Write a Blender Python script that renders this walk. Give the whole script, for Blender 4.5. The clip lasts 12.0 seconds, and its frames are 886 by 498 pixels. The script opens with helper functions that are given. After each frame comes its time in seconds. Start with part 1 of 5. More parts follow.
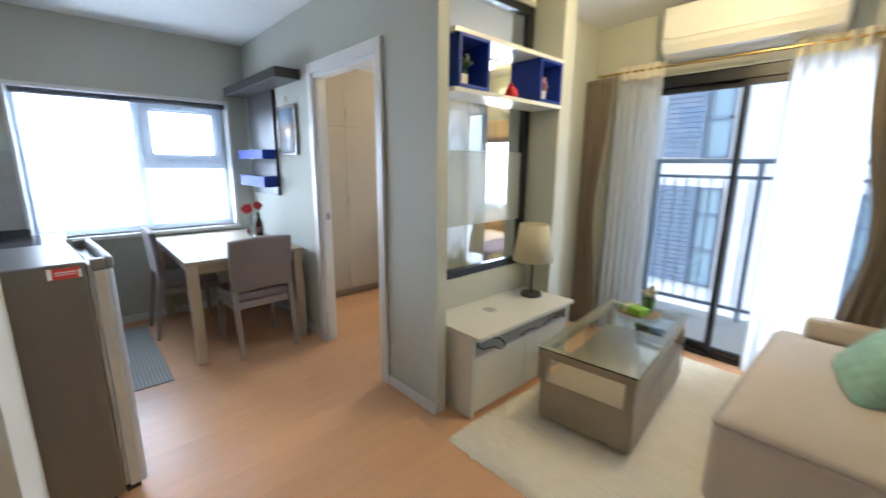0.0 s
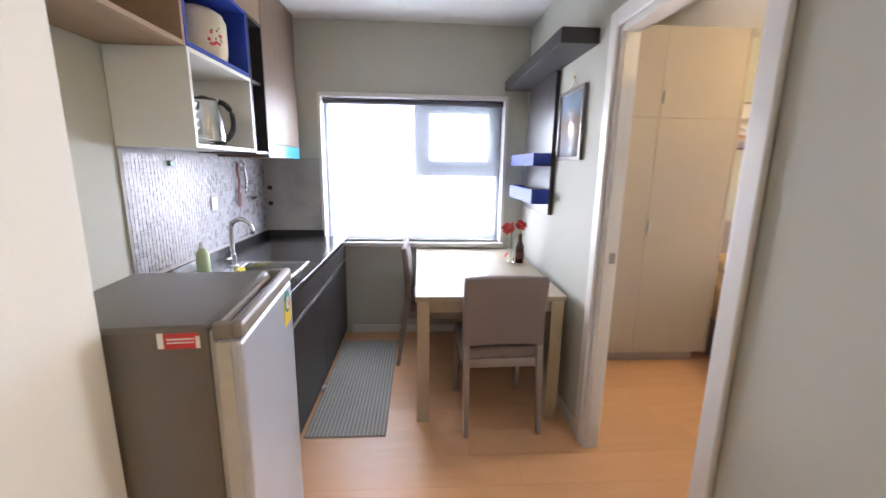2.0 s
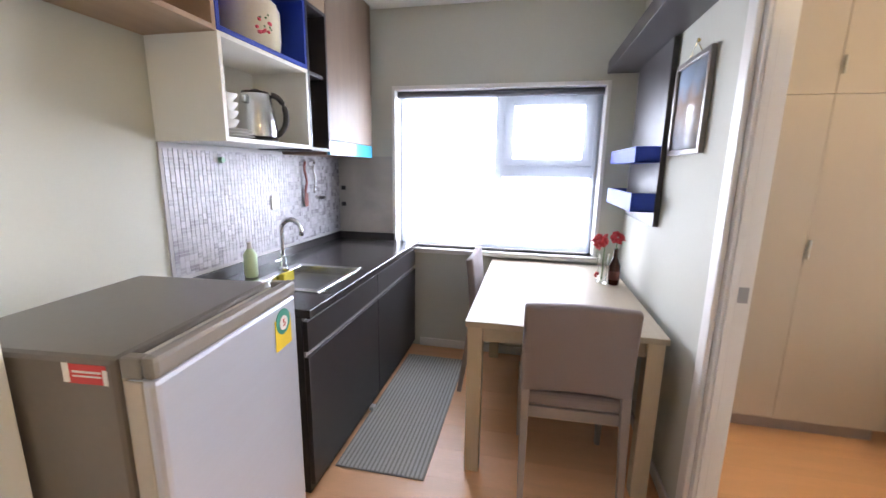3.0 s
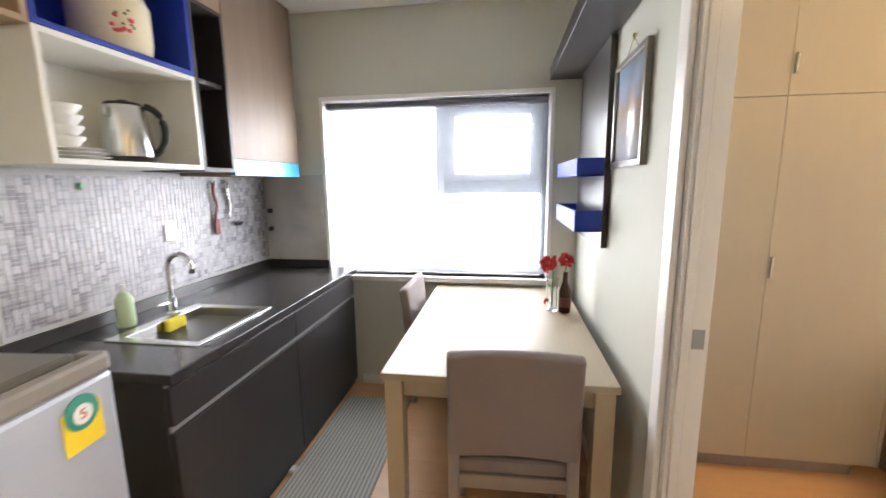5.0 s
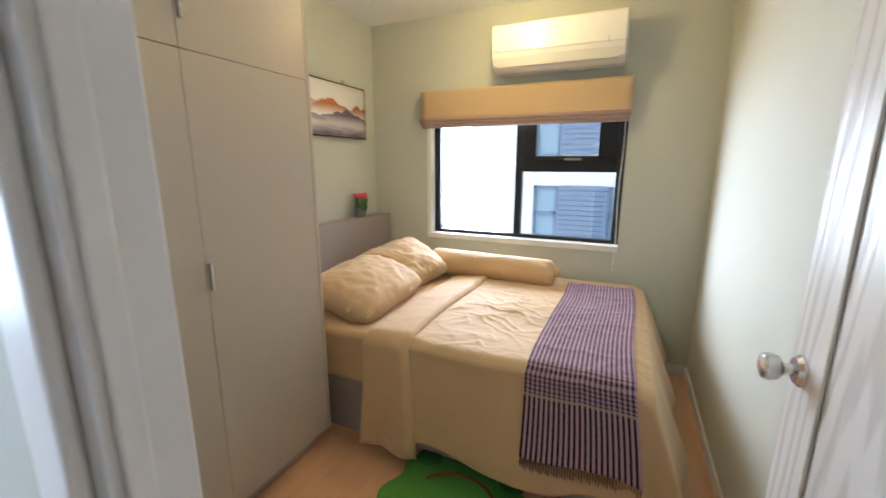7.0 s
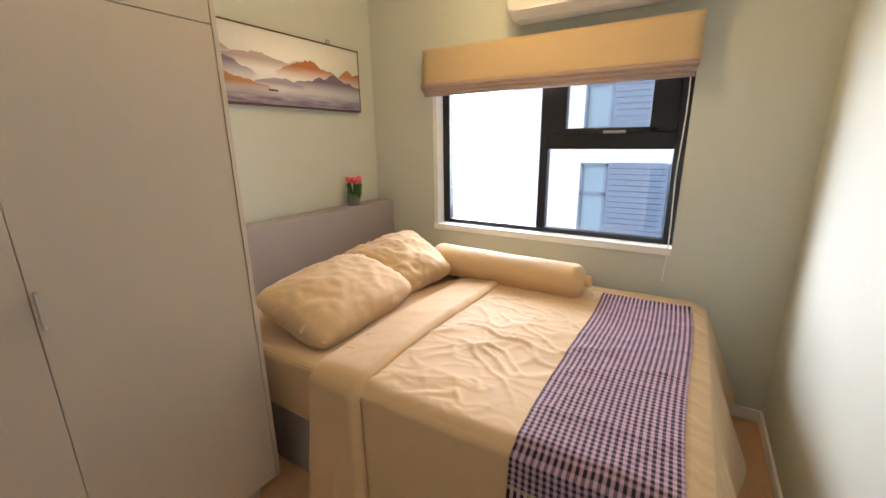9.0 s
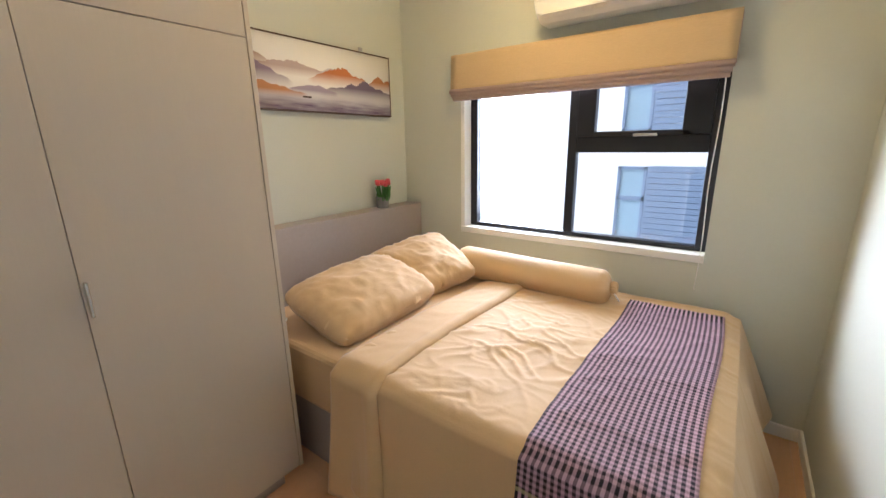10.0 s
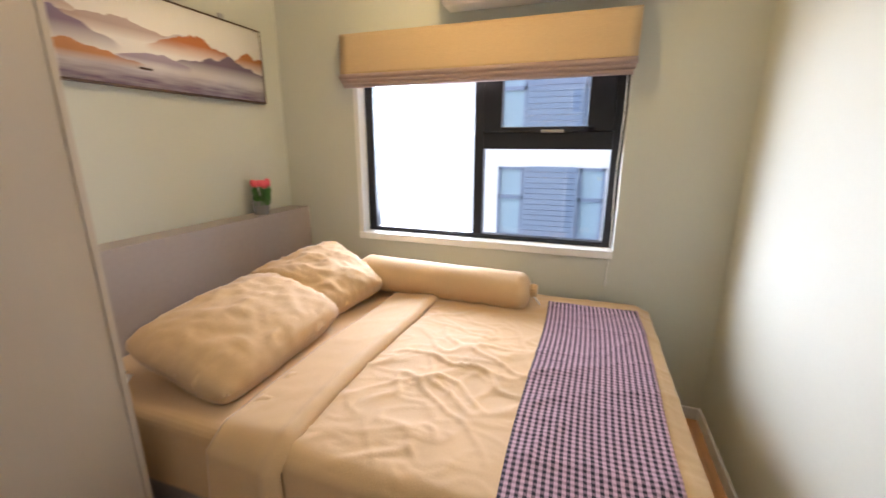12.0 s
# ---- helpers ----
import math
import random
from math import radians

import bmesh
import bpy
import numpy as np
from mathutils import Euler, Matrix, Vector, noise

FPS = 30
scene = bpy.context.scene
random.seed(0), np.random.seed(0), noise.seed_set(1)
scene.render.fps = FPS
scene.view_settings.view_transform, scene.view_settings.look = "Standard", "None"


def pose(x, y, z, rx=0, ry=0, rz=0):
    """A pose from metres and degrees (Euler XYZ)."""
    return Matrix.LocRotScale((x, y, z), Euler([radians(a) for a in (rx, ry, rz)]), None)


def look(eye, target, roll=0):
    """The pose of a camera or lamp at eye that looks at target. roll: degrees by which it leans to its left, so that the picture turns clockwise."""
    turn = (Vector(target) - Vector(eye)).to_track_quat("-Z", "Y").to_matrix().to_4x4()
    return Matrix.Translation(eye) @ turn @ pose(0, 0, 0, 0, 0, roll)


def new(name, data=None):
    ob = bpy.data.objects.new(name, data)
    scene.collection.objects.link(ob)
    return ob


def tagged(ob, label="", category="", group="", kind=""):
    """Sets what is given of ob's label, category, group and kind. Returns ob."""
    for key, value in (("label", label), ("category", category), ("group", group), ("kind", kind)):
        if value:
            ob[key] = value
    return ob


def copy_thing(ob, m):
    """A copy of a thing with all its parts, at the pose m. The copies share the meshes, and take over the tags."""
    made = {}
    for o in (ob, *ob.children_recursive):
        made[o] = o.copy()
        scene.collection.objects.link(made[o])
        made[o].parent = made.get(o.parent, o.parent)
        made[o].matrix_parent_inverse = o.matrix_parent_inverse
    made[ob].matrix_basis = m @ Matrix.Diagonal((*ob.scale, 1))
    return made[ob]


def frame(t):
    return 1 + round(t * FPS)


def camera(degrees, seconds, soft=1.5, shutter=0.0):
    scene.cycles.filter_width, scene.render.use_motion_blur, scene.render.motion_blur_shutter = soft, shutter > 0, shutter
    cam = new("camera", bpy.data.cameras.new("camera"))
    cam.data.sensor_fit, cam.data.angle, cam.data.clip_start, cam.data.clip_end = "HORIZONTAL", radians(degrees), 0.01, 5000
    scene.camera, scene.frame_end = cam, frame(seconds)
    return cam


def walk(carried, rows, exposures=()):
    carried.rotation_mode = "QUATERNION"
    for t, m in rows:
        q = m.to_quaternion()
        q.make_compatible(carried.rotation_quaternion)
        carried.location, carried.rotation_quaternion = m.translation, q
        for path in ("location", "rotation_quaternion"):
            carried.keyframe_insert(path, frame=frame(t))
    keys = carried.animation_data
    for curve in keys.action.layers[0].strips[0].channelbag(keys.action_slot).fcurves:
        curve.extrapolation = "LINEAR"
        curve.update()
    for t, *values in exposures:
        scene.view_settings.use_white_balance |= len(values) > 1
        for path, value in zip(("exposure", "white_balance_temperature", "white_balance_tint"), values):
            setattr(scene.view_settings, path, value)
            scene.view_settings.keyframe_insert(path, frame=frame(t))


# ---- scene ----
cam = camera(95.4, 12.0, shutter=0.5)
PATH = [
    (0, (0.876, 1.813, 1.367), (-0.563, 3.139, 0.953), 0.5),
    (0.5, (0.626, 2.011, 1.373), (-1.049, 3.026, 0.967), 0.7),
    (1, (0.355, 2.1, 1.387), (-1.469, 2.813, 0.982), 0.9),
    (1.5, (0.071, 2.165, 1.375), (-1.849, 2.559, 0.975), 1.0),
    (2, (-0.129, 2.314, 1.383), (-2.084, 2.433, 0.98), 0.9),
    (2.5, (-0.359, 2.413, 1.368), (-2.314, 2.277, 0.967), 0.9),
    (3, (-0.509, 2.53, 1.354), (-2.428, 2.126, 0.961), 0.9),
    (3.2, (-0.549, 2.605, 1.358), (-2.449, 2.12, 0.967), 1.1),
    (5, (-0.838, 2.712, 1.375), (-2.789, 2.416, 1.049), -0.6),
    (5.5, (-1.007, 2.711, 1.365), (-2.949, 3.102, 1.095), -0.9),
    (6, (-1.186, 2.819, 1.369), (-2.834, 3.918, 1.094), -0.3),
    (6.5, (-1.355, 2.921, 1.363), (-2.523, 4.513, 1.047), 0.1),
    (7, (-1.491, 2.99, 1.371), (-2.296, 4.773, 0.957), 0.1),
    (7.2, (-1.505, 3.018, 1.389), (-2.244, 4.815, 0.912), 0.2),
    (8.8, (-1.475, 3.589, 1.377), (-2.453, 5.249, 0.84), -0.7),
    (9, (-1.478, 3.603, 1.371), (-2.484, 5.251, 0.85), -0.7),
    (9.5, (-1.436, 3.618, 1.378), (-2.527, 5.217, 0.876), -0.9),
    (10, (-1.418, 3.614, 1.373), (-2.568, 5.171, 0.869), -0.9),
    (10.5, (-1.43, 3.62, 1.375), (-2.59, 5.165, 0.86), -0.7),
    (11, (-1.502, 3.626, 1.366), (-2.604, 5.211, 0.843), -0.3),
    (11.5, (-1.569, 3.745, 1.343), (-2.537, 5.418, 0.828), 0.2),
    (12, (-1.667, 3.795, 1.339), (-2.308, 5.622, 0.836), 0.1),
]
EXPOSURES = [
    (0.0, 0.27, 5500, 13), (0.5, 0.37, 6200, 15), (1.5, 0.42, 6250, 19), (2.5, 0.57, 6400, 26), (3.2, 0.60, 6300, 24), (5.0, 0.62, 7000, 20), (5.5, 0.44, 6700, 20), (6.0, 0.08, 6500, 20),
    (6.5, -0.04, 6350, 21), (7.2, 0.06, 5500, 12), (8.8, 0.06, 6000, 18), (9.7, 0.07, 6150, 20), (10.4, 0.21, 4950, 13), (11.0, 0.22, 4850, 12), (11.5, 0.16, 4800, 12), (12.0, 0.07, 5900, 21),
]
walk(cam, [(t, look(eye, target, roll)) for t, eye, target, roll in PATH], EXPOSURES)

# ---- light ----
world = bpy.data.worlds.new("world")
scene.world = world
world.use_nodes = True
wn = world.node_tree.nodes
sky = wn.new("ShaderNodeTexSky")
sky.sky_type, sky.sun_disc = "NISHITA", False
sky.sun_elevation, sky.sun_rotation = radians(50), radians(200)
sky.air_density, sky.dust_density = 1.0, 3.0
world.node_tree.links.new(sky.outputs[0], wn["Background"].inputs[0])
wn["Background"].inputs[1].default_value = 0.15


def lamp(name, kind, energy, m, colour=(1, 1, 1), **more):
    data = bpy.data.lights.new(name, kind)
    data.energy, data.color = energy, colour
    ob = new(name, data)
    ob.matrix_world = m
    if kind == "AREA":
        data.shape, data.size, data.size_y = "RECTANGLE", more["size"], more["size_y"]
    elif kind == "SUN":
        data.angle = more["angle"]
    else:
        data.shadow_soft_size = more["radius"]
    return ob


lamp("sun", "SUN", 1.2, look((0, 0, 20), (4.0, 12.0, 5.0)), (1, 0.96, 0.9), angle=radians(12))
# daylight in the openings
lamp("kitchen_window_daylight", "AREA", 49, look((-3.62, 2.28, 1.33), (0, 2.28, 1.33)), (0.86, 0.93, 1.0), size=1.50, size_y=1.24)
lamp("bedroom_window_daylight", "AREA", 60, look((-2.70, 6.32, 1.26), (-1.35, 5.0, 0.95)), (0.95, 0.98, 1.0), size=0.75, size_y=0.85)
lamp("balcony_door_daylight", "AREA", 23, look((0.79, 5.30, 1.05), (0.79, 0, 0.9)), (0.95, 0.98, 1.0), size=0.56, size_y=1.75)
lamp("bedroom_bulb", "POINT", 15, pose(-2.18, 5.17, 2.26), (1, 0.70, 0.26), radius=0.07)
lamp("living_bulb", "POINT", 25, pose(0.20, 4.0, 2.26), (1, 0.72, 0.30), radius=0.07)


# ---- materials ----
def material(name):
    m = bpy.data.materials.new(name)
    m.use_nodes = True
    nodes, links = m.node_tree.nodes, m.node_tree.links
    return m, nodes, links, nodes["Principled BSDF"]


def surface(name, colour, rough=0.5, metal=0.0, vary=0.12, scale=3.0, grain=60.0, bump=0.1, stretch=(1, 1, 1), per_object=0.0, fleck=0.06, sheen=0.0, coat=0.0):
    """A base colour that varies at two scales, with fine relief."""
    m, nodes, links, bsdf = material(name)
    coord = nodes.new("ShaderNodeTexCoord")
    mapping = nodes.new("ShaderNodeMapping")
    mapping.inputs["Scale"].default_value = stretch
    links.new(coord.outputs["Object"], mapping.inputs[0])
    big, fine = nodes.new("ShaderNodeTexNoise"), nodes.new("ShaderNodeTexNoise")
    big.inputs["Scale"].default_value, fine.inputs["Scale"].default_value = scale, grain
    big.inputs["Detail"].default_value, fine.inputs["Detail"].default_value = 4, 3
    for n in (big, fine):
        links.new(mapping.outputs[0], n.inputs["Vector"])
    hsv = nodes.new("ShaderNodeHueSaturation")
    hsv.inputs["Color"].default_value = (*colour, 1)
    sums = []
    for n, amount in ((big, vary), (fine, fleck)):
        r = nodes.new("ShaderNodeMath")
        r.operation = "MULTIPLY_ADD"
        r.inputs[1].default_value, r.inputs[2].default_value = 2 * amount, 0.5 - amount
        links.new(n.outputs["Fac"], r.inputs[0])
        sums.append(r)
    total = nodes.new("ShaderNodeMath")
    links.new(sums[0].outputs[0], total.inputs[0])
    links.new(sums[1].outputs[0], total.inputs[1])
    last = total
    if per_object:
        info = nodes.new("ShaderNodeObjectInfo")
        r = nodes.new("ShaderNodeMath")
        r.operation = "MULTIPLY_ADD"
        r.inputs[1].default_value = per_object
        links.new(info.outputs["Random"], r.inputs[0])
        links.new(total.outputs[0], r.inputs[2])
        last = r
    links.new(last.outputs[0], hsv.inputs["Value"])
    links.new(hsv.outputs[0], bsdf.inputs["Base Color"])
    bsdf.inputs["Roughness"].default_value, bsdf.inputs["Metallic"].default_value = rough, metal
    bsdf.inputs["Sheen Weight"].default_value = sheen
    bsdf.inputs["Coat Weight"].default_value = coat
    if bump:
        b = nodes.new("ShaderNodeBump")
        b.inputs["Strength"].default_value, b.inputs["Distance"].default_value = bump, 0.002
        links.new(fine.outputs["Fac"], b.inputs["Height"])
        links.new(b.outputs[0], bsdf.inputs["Normal"])
    return m


def glass(name, tint=(1, 1, 1), rough=0.0):
    m, nodes, links, bsdf = material(name)
    bsdf.inputs["Base Color"].default_value = (*tint, 1)
    bsdf.inputs["Transmission Weight"].default_value = 1
    bsdf.inputs["Roughness"].default_value, bsdf.inputs["IOR"].default_value = rough, 1.45
    return m


def clear_pane(name, gloss=0.08):
    """Thin window glass: mostly clear, with a faint reflection."""
    m, nodes, links, bsdf = material(name)
    clear, shiny, mix = nodes.new("ShaderNodeBsdfTransparent"), nodes.new("ShaderNodeBsdfGlossy"), nodes.new("ShaderNodeMixShader")
    clear.inputs[0].default_value = (0.93, 0.96, 0.97, 1)
    shiny.inputs["Roughness"].default_value = 0.01
    mix.inputs[0].default_value = gloss
    links.new(clear.outputs[0], mix.inputs[1])
    links.new(shiny.outputs[0], mix.inputs[2])
    links.new(mix.outputs[0], nodes["Material Output"].inputs[0])
    return m


def sheer(name, colour, clear_part, glow=0.55):
    """Thin cloth that lets light through."""
    m, nodes, links, bsdf = material(name)
    trans, clear = nodes.new("ShaderNodeBsdfTranslucent"), nodes.new("ShaderNodeBsdfTransparent")
    mix1, mix2 = nodes.new("ShaderNodeMixShader"), nodes.new("ShaderNodeMixShader")
    bsdf.inputs["Base Color"].default_value = (*colour, 1)
    bsdf.inputs["Roughness"].default_value = 0.9
    trans.inputs[0].default_value = (*colour, 1)
    mix1.inputs[0].default_value, mix2.inputs[0].default_value = glow, clear_part
    links.new(bsdf.outputs[0], mix1.inputs[1])
    links.new(trans.outputs[0], mix1.inputs[2])
    links.new(mix1.outputs[0], mix2.inputs[1])
    links.new(clear.outputs[0], mix2.inputs[2])
    links.new(mix2.outputs[0], nodes["Material Output"].inputs[0])
    return m


def glowing(name, colour, strength):
    m, nodes, links, bsdf = material(name)
    bsdf.inputs["Base Color"].default_value = (*colour, 1)
    bsdf.inputs["Emission Color"].default_value = (*colour, 1)
    bsdf.inputs["Emission Strength"].default_value = strength
    return m


PAINT = surface("sage_wall_paint", (0.57, 0.58, 0.50), 0.75, vary=0.03, scale=1.2, grain=90, bump=0.12, fleck=0.02)
# paler copy of the wall paint, with window light put into its colour
PAINT_LIT = surface("lightened_wall_paint", (0.75, 0.765, 0.71), 0.75, vary=0.03, scale=1.2, grain=90, bump=0.12, fleck=0.02)
CEILING = surface("white_ceiling_paint", (0.82, 0.82, 0.80), 0.8, vary=0.02, scale=1, grain=80, bump=0.1, fleck=0.02)
TRIM = surface("white_gloss_trim", (0.80, 0.79, 0.75), 0.35, vary=0.03, scale=4, grain=50, bump=0.05, fleck=0.02)
PLANK = surface("warm_oak_laminate", (0.74, 0.42, 0.215), 0.34, vary=0.10, scale=2.2, grain=26, bump=0.05, stretch=(9, 0.8, 1), per_object=0.09, fleck=0.07)
JOINT = surface("dark_floor_joint", (0.52, 0.28, 0.135), 0.7, bump=0)
BLACK_FRAME = surface("black_aluminium", (0.016, 0.017, 0.022), 0.35, 0.3, vary=0.1, bump=0.04)
GREY_FRAME = surface("grey_aluminium", (0.34, 0.39, 0.47), 0.4, 0.2, vary=0.08, bump=0.04)
WHITE_PLASTIC = surface("white_plastic", (0.80, 0.79, 0.75), 0.3, vary=0.02, bump=0.02, fleck=0.01)
GREY_PLASTIC = surface("grey_plastic", (0.35, 0.35, 0.36), 0.4, vary=0.05, bump=0.03)
FRIDGE_BODY = surface("dark_taupe_painted_steel", (0.165, 0.148, 0.128), 0.32, 0.2, vary=0.04, scale=3, bump=0.03)
FRIDGE_DOOR = surface("brushed_silver_steel", (0.60, 0.66, 0.76), 0.32, 0.45, vary=0.03, scale=3, grain=40, stretch=(1, 1, 30), bump=0.03)
FRIDGE_TRIM = surface("taupe_plastic", (0.22, 0.205, 0.185), 0.4, vary=0.04, bump=0.03)
GASKET = surface("pale_gasket", (0.55, 0.52, 0.46), 0.6, bump=0.03)
RED_LABEL = surface("red_label", (0.62, 0.05, 0.05), 0.5, bump=0)
WHITE_LABEL = surface("white_label", (0.8, 0.8, 0.78), 0.5, bump=0)
YELLOW_LABEL = surface("yellow_label", (0.85, 0.62, 0.03), 0.5, bump=0)
GREEN_LABEL = surface("green_label", (0.03, 0.28, 0.22), 0.5, bump=0)
DARK_CABINET = surface("charcoal_laminate", (0.040, 0.038, 0.040), 0.34, vary=0.15, scale=6, grain=70, bump=0.06)
COUNTER = surface("black_granite", (0.048, 0.045, 0.045), 0.2, vary=0.2, scale=14, grain=220, bump=0.03, fleck=0.3)
STEEL = surface("stainless_steel", (0.62, 0.62, 0.60), 0.24, 1.0, vary=0.04, grain=90, stretch=(1, 8, 1), bump=0.02)
CHROME = surface("chrome", (0.75, 0.75, 0.76), 0.08, 1.0, vary=0.02, bump=0)
WOOD_CAB = surface("grey_brown_wood_laminate", (0.22, 0.155, 0.11), 0.5, vary=0.14, scale=2.5, grain=18, stretch=(10, 10, 0.7), bump=0.06, fleck=0.1)
WOOD_CAB_H = surface("tan_wood_laminate", (0.36, 0.25, 0.16), 0.5, vary=0.12, scale=2.5, grain=18, stretch=(0.7, 10, 10), bump=0.06, fleck=0.1)
DARK_WOOD = surface("dark_grey_wood_laminate", (0.040, 0.034, 0.033), 0.42, vary=0.15, scale=2.5, grain=16, stretch=(9, 9, 0.8), bump=0.06, fleck=0.12)
BLUE = surface("royal_blue_laminate", (0.010, 0.042, 0.33), 0.6, vary=0.04, bump=0.03)
CYAN = surface("cyan_gloss_strip", (0.06, 0.40, 0.62), 0.2, vary=0.03, bump=0)
WHITE_LAM = surface("white_laminate", (0.78, 0.77, 0.70), 0.3, vary=0.02, bump=0.02, fleck=0.01)
WHITE_GLOSS = surface("white_gloss_laminate", (0.80, 0.79, 0.73), 0.12, vary=0.02, bump=0.01, fleck=0.01)
PALE_WOOD = surface("pale_maple_wood", (0.42, 0.355, 0.25), 0.45, vary=0.08, scale=3, grain=20, stretch=(0.8, 9, 9), bump=0.05, fleck=0.06)
PALE_LEG = surface("pale_maple_leg", (0.52, 0.43, 0.29), 0.42, vary=0.08, scale=3, grain=20, stretch=(9, 9, 0.8), bump=0.05, fleck=0.06)
CHAIR_FABRIC = surface("taupe_grey_fabric", (0.255, 0.21, 0.195), 0.9, vary=0.06, scale=6, grain=420, bump=0.5, fleck=0.15, sheen=0.2)
CHAIR_LEG = surface("taupe_painted_wood", (0.33, 0.28, 0.245), 0.5, vary=0.06, bump=0.05)
WARDROBE = surface("greige_wood_laminate", (0.50, 0.435, 0.355), 0.42, vary=0.02, scale=2, grain=20, stretch=(10, 10, 0.7), bump=0.03, fleck=0.02)
WARDROBE_GAP_SHADE = surface("painted_gap_shade", (0.12, 0.10, 0.08), 0.6, bump=0)
HEADBOARD = surface("mauve_grey_laminate", (0.36, 0.31, 0.285), 0.5, vary=0.04, scale=2, grain=50, bump=0.05)
COTTON = surface("golden_beige_cotton", (0.62, 0.42, 0.215), 0.75, vary=0.05, scale=4, grain=260, bump=0.25, fleck=0.06, sheen=0.25)
CREAM_FABRIC = surface("cream_sofa_fabric", (0.60, 0.50, 0.39), 0.9, vary=0.05, scale=3, grain=300, bump=0.35, fleck=0.08, sheen=0.2)
MINT = surface("mint_cotton", (0.36, 0.60, 0.50), 0.85, vary=0.08, scale=4, grain=200, bump=0.3, sheen=0.2)
RUG = surface("cream_shag_pile", (0.85, 0.77, 0.59), 0.95, vary=0.08, scale=9, grain=170, bump=0.9, fleck=0.25, sheen=0.3)
GREEN_RUG = surface("green_pile", (0.09, 0.30, 0.045), 0.95, vary=0.15, scale=9, grain=200, bump=0.9, fleck=0.25)
GREEN_RUG_DARK = surface("dark_green_pile", (0.035, 0.16, 0.025), 0.95, vary=0.15, scale=9, grain=200, bump=0.9, fleck=0.2)
RED_BROWN = surface("red_brown_yarn", (0.25, 0.05, 0.02), 0.9, bump=0.3)
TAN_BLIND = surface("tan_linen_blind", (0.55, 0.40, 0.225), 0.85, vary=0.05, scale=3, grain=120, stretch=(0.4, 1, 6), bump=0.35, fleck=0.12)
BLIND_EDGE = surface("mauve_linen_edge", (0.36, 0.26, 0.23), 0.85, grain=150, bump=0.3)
BROWN_DRAPE = surface("taupe_brown_drape", (0.205, 0.165, 0.125), 0.85, vary=0.06, scale=5, grain=260, bump=0.3, fleck=0.1, sheen=0.2)
SHEER = sheer("white_sheer_curtain", (0.94, 0.95, 0.96), 0.32, 0.8)
HEADER_CLOTH = surface("cream_curtain_header", (0.70, 0.66, 0.55), 0.9, grain=200, bump=0.3)
ROLLER = sheer("white_roller_blind", (0.85, 0.91, 0.98), 0.78, 0.85)
SHADE = sheer("cream_lamp_shade", (0.86, 0.80, 0.62), 0.0, 0.45)
BRASS = surface("brass", (0.70, 0.50, 0.20), 0.25, 1.0, vary=0.04, bump=0)
BLACK = surface("black_plastic", (0.015, 0.015, 0.016), 0.35, vary=0.05, bump=0.02)
RED = surface("red_petals", (0.55, 0.02, 0.02), 0.6, vary=0.2, scale=30, bump=0.1)
PINK = surface("pink_red_petals", (0.78, 0.10, 0.13), 0.6, vary=0.2, scale=30, bump=0.1)
LEAF = surface("green_leaves", (0.05, 0.16, 0.03), 0.55, vary=0.2, scale=30, bump=0.1)
LIME = surface("lime_green_paper", (0.24, 0.48, 0.04), 0.6, vary=0.1, scale=20, bump=0.1)
AMBER = surface("dark_brown_bottle", (0.055, 0.014, 0.006), 0.08, vary=0.1, bump=0)
CONCRETE_POT = surface("grey_cement", (0.20, 0.19, 0.18), 0.85, vary=0.12, scale=20, bump=0.3)
CREAM_CHINA = surface("cream_enamel", (0.78, 0.70, 0.50), 0.25, vary=0.03, bump=0)
SOAP = surface("pale_green_soap_bottle", (0.52, 0.66, 0.40), 0.3, vary=0.04, bump=0)
SPONGE = surface("yellow_sponge", (0.62, 0.52, 0.04), 0.9, vary=0.15, scale=60, bump=0.5)
FACADE = surface("white_render", (0.86, 0.86, 0.86), 0.85, vary=0.05, scale=0.6, grain=20, bump=0.1)
LOUVRE = surface("blue_grey_louvre", (0.19, 0.25, 0.35), 0.45, vary=0.06, scale=1, bump=0.03)
FACADE_GLASS = surface("blue_grey_window_glass", (0.30, 0.42, 0.50), 0.08, vary=0.1, scale=1, bump=0)
CONCRETE = surface("pale_balcony_tile", (0.55, 0.55, 0.53), 0.6, vary=0.08, scale=5, bump=0.1)
MAT_A = surface("grey_mat", (0.29, 0.285, 0.255), 0.9, vary=0.08, grain=200, bump=0.4)
MAT_B = surface("pale_mat_stripe", (0.48, 0.475, 0.43), 0.9, vary=0.08, grain=200, bump=0.4)
TERRAIN = surface("pale_town_ground", (0.42, 0.44, 0.40), 0.9, vary=0.3, scale=0.05, grain=0.6, bump=0, fleck=0.2)
PANE = clear_pane("window_glass")
FROST = sheer("frosted_window_film", (0.90, 0.95, 0.98), 0.72, 0.85)
LAMP_GLOW = glowing("lit_opal_glass", (1, 0.90, 0.66), 6.0)
SKY_GLOW = glowing("bright_haze", (0.93, 0.97, 1.0), 7.0)


